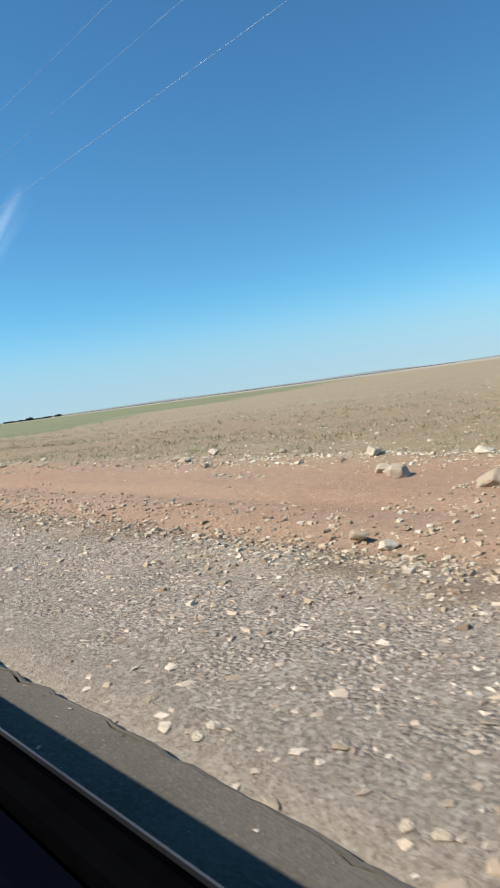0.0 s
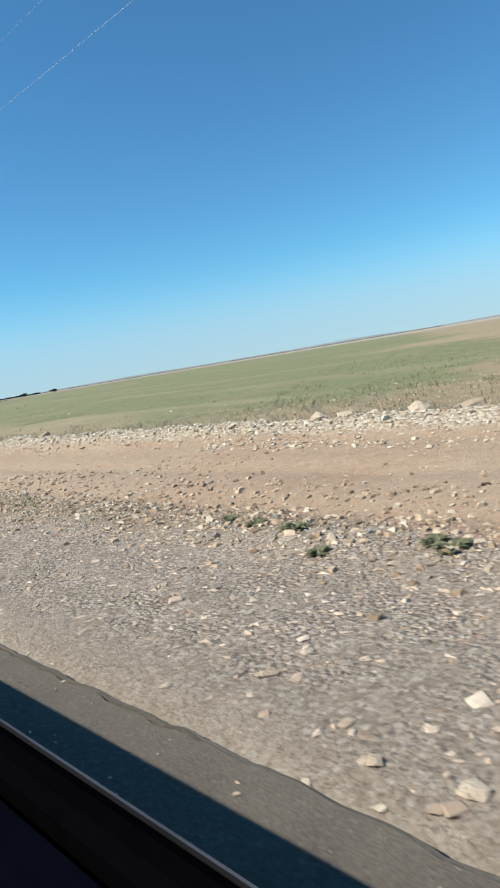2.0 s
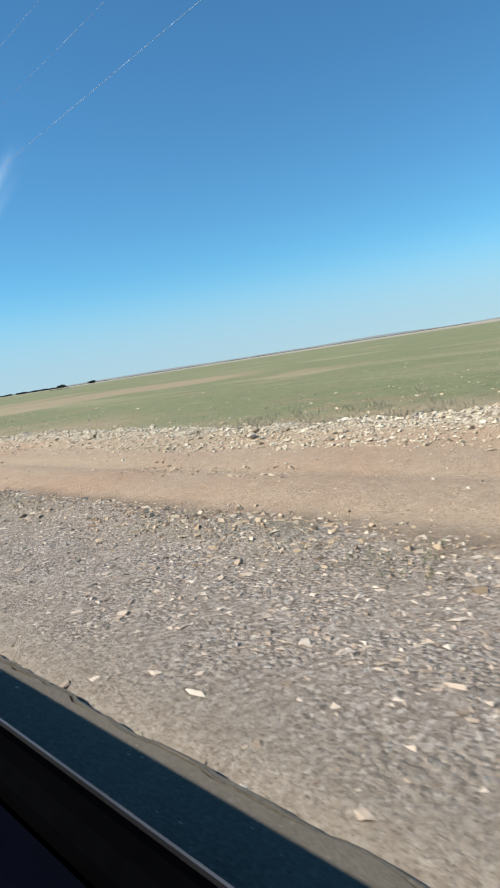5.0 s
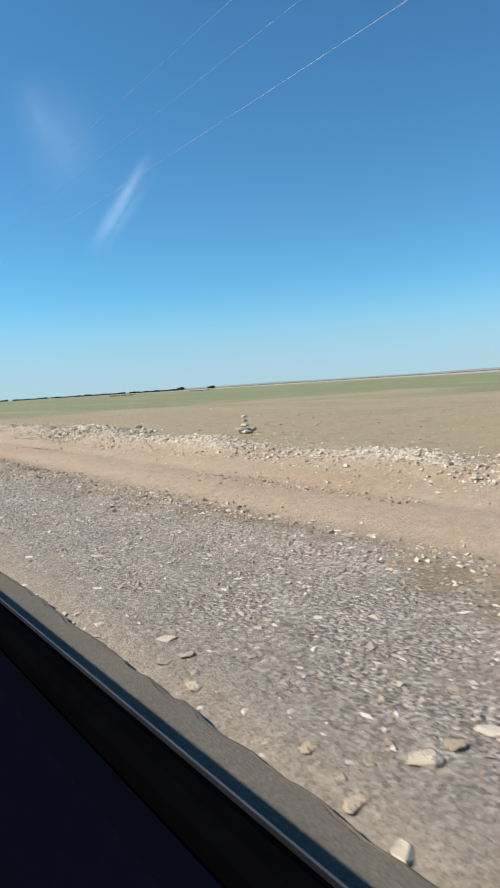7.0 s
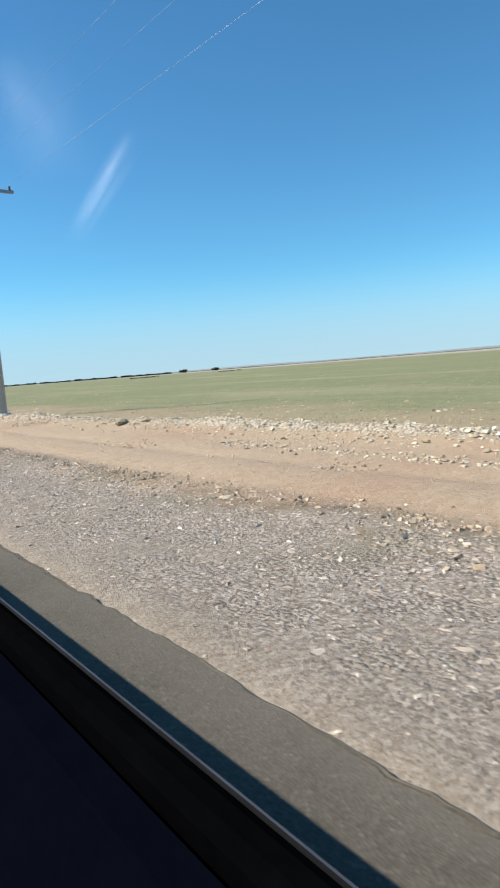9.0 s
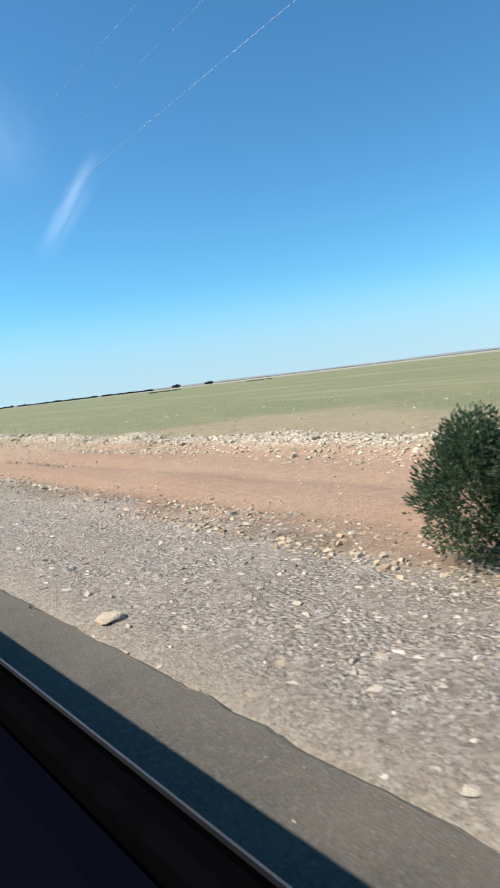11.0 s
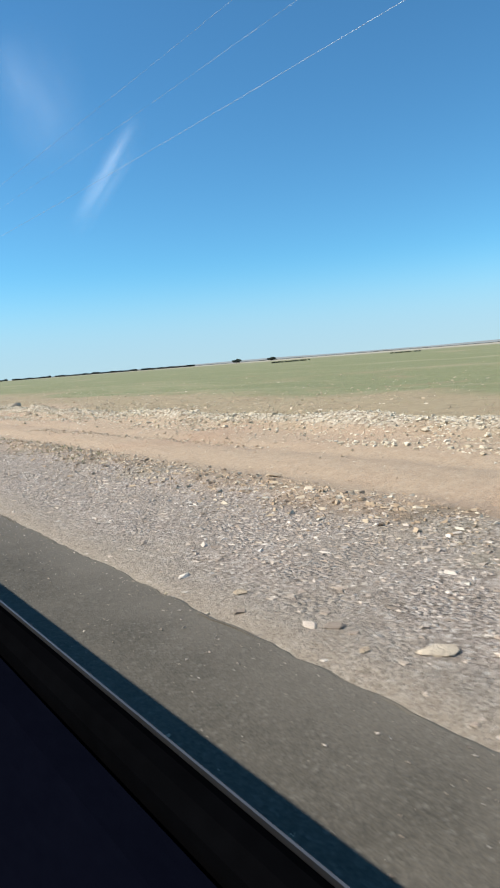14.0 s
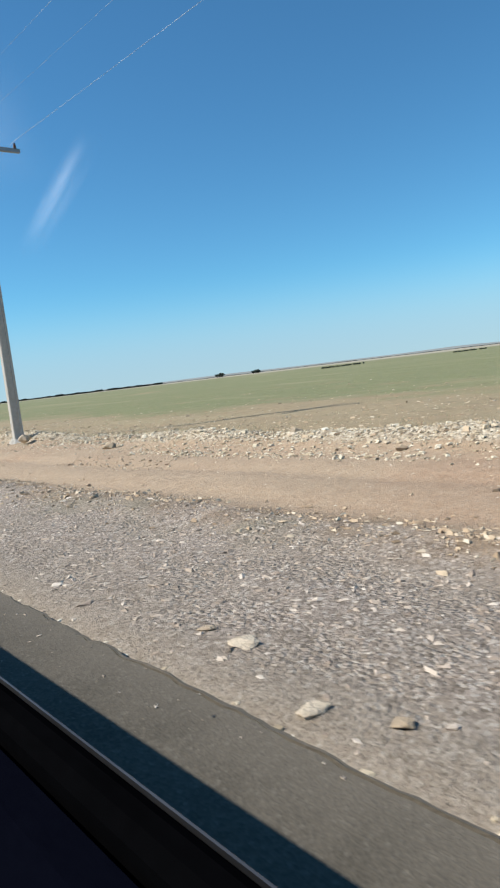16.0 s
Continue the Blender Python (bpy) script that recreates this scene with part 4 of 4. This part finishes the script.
weed_clump(2.76, 30.73, 0.12, 0.08)
weed_clump(2.88, 33.88, 0.15, 0.05)
for k, (x, y) in enumerate(((3.62, 51.15), (3.55, 50.75), (3.51, 50.32), (3.18, 49.82), (3.48, 49.15), (3.42, 49.0), (3.09, 144.04))):
    weed_clump(x, y, 0.10 + 0.02 * (k % 3), 0.05)


# ---- the roadside shrub ----
def shrub(x, y):
    base = float(lie(x, y))
    root = new("shrub")
    root.matrix_world = pose(x, y, base)
    tagged(root, "dark green bushy evergreen shrub at the track edge", "shrub")
    r = random.Random(5)
    # lumps of the crown: centre, half size
    lumps = [((-0.02, -0.48, 0.44), (0.40, 0.46, 0.48)), ((0.05, -0.36, 0.76), (0.28, 0.32, 0.30)), ((0.0, 0.55, 0.40), (0.38, 0.44, 0.44)),
             ((0.02, 0.52, 0.70), (0.25, 0.28, 0.28)), ((0.08, 0.05, 0.38), (0.38, 0.42, 0.36)), ((0.0, -0.80, 0.28), (0.26, 0.24, 0.28)), ((-0.02, 0.1, 0.62), (0.22, 0.24, 0.26))]
    bm = bmesh.new()
    for k in range(11):
        (cx_, cy_, cz_), (ax, ay, az) = lumps[k % len(lumps)]
        tip = Vector((cx_ + r.uniform(-0.5, 0.5) * ax, cy_ + r.uniform(-0.5, 0.5) * ay, cz_ + 0.4 * az))
        foot = Vector((r.uniform(-0.1, 0.1), cy_ * 0.35, -0.04))
        m = Matrix.Translation((foot + tip) / 2) @ (tip - foot).to_track_quat("Z", "Y").to_matrix().to_4x4()
        bmesh.ops.create_cone(bm, segments=6, radius1=0.026, radius2=0.006, depth=(tip - foot).length, matrix=m)
    part("stems", bm, M_BARK, root)
    verts, faces = [], []

    def spray(c, d, ln):
        side = d.cross(Vector((r.uniform(-1, 1), r.uniform(-1, 1), r.uniform(-1, 1)))).normalized() * ln * 0.16
        i = len(verts)
        verts.extend([c, c + d * ln * 0.5 + side, c + d * ln, c + d * ln * 0.5 - side])
        faces.append((i, i + 1, i + 2, i + 3))

    for (c, s) in lumps:
        for _ in range(int(17500 * s[0] * s[1] / 0.25)):
            d = Vector((r.gauss(0, 1), r.gauss(0, 1), r.gauss(0.1, 1))).normalized()
            k = r.uniform(0.12, 1.0) ** 0.45 * (0.86 + 0.3 * noise.noise(Vector((d.x * 3 + c[1] * 9, d.y * 3, d.z * 3))))
            p = Vector((c[0] + d.x * s[0] * k, c[1] + d.y * s[1] * k, max(0.02, c[2] + d.z * s[2] * k)))
            if noise.noise(p * 6.5) < -0.42:
                continue
            out = (d + Vector((0, 0, 0.5)) + Vector((r.gauss(0, 0.45), r.gauss(0, 0.45), r.gauss(0, 0.45)))).normalized()
            spray(p, out, r.uniform(0.02, 0.05))
    for _ in range(420):
        h = r.uniform(0, 1)
        p = Vector((0.05, -0.30, 0.90)) + Vector((r.gauss(0, 0.055 * (1.1 - h)), r.gauss(0, 0.055 * (1.1 - h)), 0.36 * h))
        spray(p, Vector((r.gauss(0, 0.5), r.gauss(0, 0.5), 1)).normalized(), r.uniform(0.04, 0.08))
    mesh_ob("foliage", verts, faces, M_SHRUB, root)


shrub(3.50, 260.34)


# ---- the power line ----
POLES = (-76.85, 80.80, 238.45, 396.1)
POLE_X = 7.50
ARM_Z = 8.89
WIRES = ((-1.19, 0.0), (0.0, 0.21), (1.24, 0.0))      # across the arm, above it


def power_pole(y):
    base = float(lie(POLE_X, y))
    root = new("power_pole")
    root.matrix_world = pose(POLE_X, y, base - 0.03)
    tagged(root, "tall weathered concrete power pole standing in the stony bank", "power pole", "poles of the power line")
    bm = bmesh.new()
    # tapering shaft with a sunk panel down its wide faces
    top = 10.2
    prev = None
    for z in np.linspace(0, top, 18):
        k = 1 - 0.2 * z / top
        w, d, rw, rd = 0.15 * k, 0.10 * k, 0.075 * k, 0.03 * k
        c = 0.014
        ring = [(-w, -d + c), (-w + c, -d), (-rw, -d), (-rw + 0.015, -d + rd), (rw - 0.015, -d + rd), (rw, -d), (w - c, -d), (w, -d + c),
                (w, d - c), (w - c, d), (rw, d), (rw - 0.015, d - rd), (-rw + 0.015, d - rd), (-rw, d), (-w + c, d), (-w, d - c)]
        now = [bm.verts.new((a, b, z)) for a, b in ring]
        if prev:
            for i in range(16):
                bm.faces.new((prev[i], prev[(i + 1) % 16], now[(i + 1) % 16], now[i]))
        else:
            bm.faces.new(list(reversed(now)))
        prev = now
    bm.faces.new(prev)
    part("shaft", bm, M_CONCRETE, root)
    bm = bmesh.new()
    # splayed skirt of rough cement round the foot
    bmesh.ops.create_cone(bm, cap_ends=True, segments=14, radius1=0.34, radius2=0.22, depth=0.13, matrix=Matrix.Translation((0.02, 0, 0.05)))
    bmesh.ops.subdivide_edges(bm, edges=bm.edges[:], cuts=1)
    for v in bm.verts:
        v.co.x *= 1 + 0.25 * noise.noise(v.co * 4 + Vector((0, 0, y)))
        v.co.z += 0.05 * noise.noise(v.co * 5 + Vector((y, 0, 0)))
    part("footing", bm, M_CONCRETE, root, "rough splayed cement footing")
    bm = bmesh.new()
    bmesh.ops.create_cube(bm, size=1, matrix=Matrix.Translation((0.02, 0, ARM_Z - 0.22 - base)) @ Matrix.Diagonal((2.72, 0.1, 0.12, 1)))
    bmesh.ops.bevel(bm, geom=bm.edges[:], offset=0.012, segments=1, affect="EDGES")
    part("crossarm", bm, M_STEEL, root, "galvanised steel crossarm")
    for dx, dz in WIRES:
        bm = bmesh.new()
        for k in range(4):
            zz = ARM_Z - base - 0.16 + dz + k * 0.045
            bmesh.ops.create_cone(bm, cap_ends=True, segments=12, radius1=0.06 - 0.006 * k, radius2=0.03, depth=0.045, matrix=Matrix.Translation((dx, 0, zz)))
        part("insulator", bm, M_CERAMIC, root, "brown porcelain insulator")


for y in POLES:
    power_pole(y)


def wire(dx, dz, a, b, sag):
    """One conductor between two poles, hanging in a parabola."""
    n, sides, rad = 48, 6, 0.0030 if dx > 1 else 0.0015
    verts, faces = [], []
    for i in range(n + 1):
        u = i / n
        y = a + (b - a) * u
        z = ARM_Z + dz + 0.03 - sag * 4 * u * (1 - u)
        for s in range(sides):
            q = 2 * math.pi * s / sides
            verts.append((POLE_X + dx + rad * math.cos(q), y, z + rad * math.sin(q)))
    for i in range(n):
        for s in range(sides):
            t0, t1 = i * sides + s, i * sides + (s + 1) % sides
            faces.append((t0, t1, t1 + sides, t0 + sides))
    ob = mesh_ob("power_wire", verts, faces, M_WIRE, None, True)
    tagged(ob, "bare bright metal conductor sagging between concrete poles", "power line", "wires of the power line")


for a, b, sag in ((POLES[0], POLES[1], 1.67), (POLES[1], POLES[2], 1.96), (POLES[2], POLES[3], 2.39), (POLES[3], POLES[3] + 157.65, 1.9)):
    for dx, dz in WIRES:
        wire(dx, dz, a, b, sag)
power_pole(POLES[3] + 157.65)


# ---- the distance ----
def far_tree(x, y, w, h):
    """A dark clump of far trees: trunks under a crown of uneven clumps."""
    root = new("tree")
    root.matrix_world = pose(x, y, float(lie(x, y)) - 0.05)
    tagged(root, "small dark far-off tree clump on the skyline", "tree", "trees on the skyline")
    bm = bmesh.new()
    for k in range(3):
        bmesh.ops.create_cone(bm, cap_ends=True, segments=6, radius1=0.3, radius2=0.15, depth=h * 0.6, matrix=Matrix.Translation((w * 0.28 * (k - 1), 0, h * 0.3)))
    part("trunk", bm, M_BARK, root)
    verts, faces = [], []
    r = random.Random(int(x * 7 + y))
    for _ in range(420):
        d = Vector((r.gauss(0, 1), r.gauss(0, 1), r.gauss(0, 1))).normalized() * r.random() ** 0.4
        c = Vector((d.x * w * 0.5, d.y * w * 0.4, h * 0.58 + d.z * h * 0.42 * (0.75 + 0.3 * math.sin(3 * d.x + x))))
        u = Vector((r.gauss(0, 1), r.gauss(0, 1), r.gauss(0, 1))).normalized() * 0.55
        v = u.orthogonal().normalized() * 0.5
        i = len(verts)
        verts.extend([c - u - v, c + u - v, c + u + v, c - u + v])
        faces.append((i, i + 1, i + 2, i + 3))
    mesh_ob("crown", verts, faces, M_FAR, root)


for x, y, w, h in ((408, 907, 11, 5.0), (446, 896, 11, 4.2)):
    far_tree(x, y, w, h)


def far_hedge(name, ax, ay, bx, by, h, count, label, gap=-0.3):
    """A broken line of far scrub as many small clumps."""
    n = count
    u = rng.random(n)
    keep = vnoise(u * 40, u * 0 + ax, 1.0, 41) > gap
    u = u[keep]
    n = len(u)
    cx_, cy_ = ax + (bx - ax) * u, ay + (by - ay) * u
    hh = h * (0.35 + 0.65 * np.clip(vnoise(u * 60, u * 0 + 3, 1.0, 42) + 0.5, 0, 1))
    z = rng.random(n) ** 0.7 * hh + lie(cx_, cy_)
    c = np.stack([cx_, cy_, z], -1)
    a = rng.normal(size=(n, 3))
    a = a / np.linalg.norm(a, axis=1)[:, None]
    bb = np.cross(a, rng.normal(size=(n, 3)))
    bb = bb / np.linalg.norm(bb, axis=1)[:, None]
    s = (h * 0.35)
    v = np.stack([c - a * s, c + bb * s, c + a * s, c - bb * s], 1)
    f = np.arange(4 * n).reshape(n, 4)
    tagged(fast_mesh(name, v.reshape(-1, 3), f, M_FAR), label, "trees", kind="stuff")


far_hedge("tree_line", 330, 1750, 760, 1560, 3.6, 9000, "low dark line of far trees on the skyline")
far_hedge("tree_line", 700, 2600, 2900, 1700, 2.4, 14000, "thin dark line of very far trees", -1.0)
far_hedge("field_hedge", 150, 520, 163, 514, 0.5, 800, "low dark scrub strip in the field")
far_hedge("field_hedge", 190, 500, 200, 494, 0.45, 600, "low dark scrub strip in the field")


def ridge(name, ax, ay, bx, by, h, seed, label):
    n = 90
    verts, faces = [], []
    for i in range(n + 1):
        u = i / n
        x, y = ax + (bx - ax) * u, ay + (by - ay) * u
        hh = h * (0.45 + 0.9 * (float(vnoise(u * 9, 0, 1.0, seed)) + 0.5)) * math.sin(math.pi * min(max(u, 0.02), 0.98)) ** 0.5
        verts += [(x, y - 60, -1), (x, y, hh), (x + 60, y + 160, -1)]
    for i in range(n):
        a = 3 * i
        faces += [(a, a + 3, a + 4, a + 1), (a + 1, a + 4, a + 5, a + 2)]
    ob = mesh_ob(name, verts, faces, M_HILL, None, True)
    tagged(ob, label, "hills", kind="structure")


ridge("backdrop_ridge", 1500, 3600, 4300, 1300, 11, 51, "low hazy ridge at the end of the plain")


# ---- thin clouds ----
def cloud(az, up, length, width, lean, material, dist=4300):
    d = Vector((math.sin(radians(az)) * math.cos(radians(up)), math.cos(radians(az)) * math.cos(radians(up)), math.sin(radians(up))))
    eye = Vector((0, 190, 1.2))
    c = eye + d * dist
    right = d.cross(Vector((0, 0, 1))).normalized()
    above = right.cross(d)
    along = (right * math.sin(radians(lean)) + above * math.cos(radians(lean))) * dist * math.tan(radians(length / 2))
    side = (right * math.cos(radians(lean)) - above * math.sin(radians(lean))) * dist * math.tan(radians(width / 2))
    n, verts, faces, uvs = 10, [], [], []
    for i in range(n + 1):
        for j in range(n + 1):
            u, v = i / n, j / n
            verts.append(c + along * (2 * u - 1) + side * (2 * v - 1) + d * 60 * math.sin(math.pi * u) * math.sin(math.pi * v))
            uvs.append((u, v))
    for i in range(n):
        for j in range(n):
            a = i * (n + 1) + j
            faces.append((a, a + 1, a + n + 2, a + n + 1))
    ob = mesh_ob("cloud", verts, faces, material, None, True)
    layer = ob.data.uv_layers.new(name="UVMap")
    for lp in ob.data.loops:
        layer.data[lp.index].uv = uvs[lp.vertex_index]
    tagged(ob, "faint white wisp of high cloud in clear blue sky", "cloud", kind="structure")


cloud(25.3, 14.9, 11.0, 2.4, 36, M_CLOUD)
cloud(20.8, 20.0, 11.0, 8.0, -15, M_HAZE)

# ---- the car door below the open window; it keeps to the car's line along the lane ----
LINE_T = (0, 3.5, 6, 7, 8.5, 11, 11.5, 12, 12.5, 13, 13.5, 14, 14.5, 15, 15.5, 16)
LINE_X = (0.08, 0.11, 0.25, 0.16, -0.05, -0.03, 0, -0.15, -0.38, -0.46, -0.43, -0.36, -0.35, -0.23, -0.14, -0.06)
SILL_X, SILL_Z = 0.235, EYE - 0.30


def car_door():
    root = new("car_door")
    tagged(root, "dark car door with black window seal and bright trim strip", "car door")
    ys = np.arange(-5.0, SPEED * 16 + 9.0, 0.5)
    line = np.interp(ys / SPEED, LINE_T, LINE_X)

    def sweep(name, profile, material, label=""):
        k = len(profile)
        v = np.array([[(line[i] + SILL_X + a, ys[i], b) for a, b in profile] for i in range(len(ys))])
        i = np.arange(len(ys) * k).reshape(len(ys), k)
        nxt = np.roll(i, -1, axis=1)
        q = np.stack([i[:-1], nxt[:-1], nxt[1:], i[1:]], -1).reshape(-1, 4)
        ob = mesh_ob(name, v.reshape(-1, 3), q.tolist(), material, root, False, label)
        return ob

    z = SILL_Z
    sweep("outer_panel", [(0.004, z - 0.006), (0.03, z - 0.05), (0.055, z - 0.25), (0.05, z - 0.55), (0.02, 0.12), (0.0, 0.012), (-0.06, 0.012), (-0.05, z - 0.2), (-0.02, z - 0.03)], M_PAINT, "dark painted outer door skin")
    sweep("trim_strip", [(0.002, z), (0.0008, z + 0.0014), (-0.001, z + 0.001), (-0.001, z - 0.008), (0.002, z - 0.008)], M_CHROME, "thin bright metal trim strip")
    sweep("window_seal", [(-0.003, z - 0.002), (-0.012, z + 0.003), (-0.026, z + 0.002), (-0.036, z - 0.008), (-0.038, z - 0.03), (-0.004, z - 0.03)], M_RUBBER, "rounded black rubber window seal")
    # the panel's colour carries the shade of the unbuilt cabin
    sweep("inner_panel", [(-0.046, z - 0.016), (-0.075, z - 0.02), (-0.14, z - 0.05), (-0.165, z - 0.12), (-0.17, z - 0.6), (-0.07, z - 0.6), (-0.046, z - 0.2)], M_TRIM, "inner door trim panel with cabin shade in its colour")


car_door()
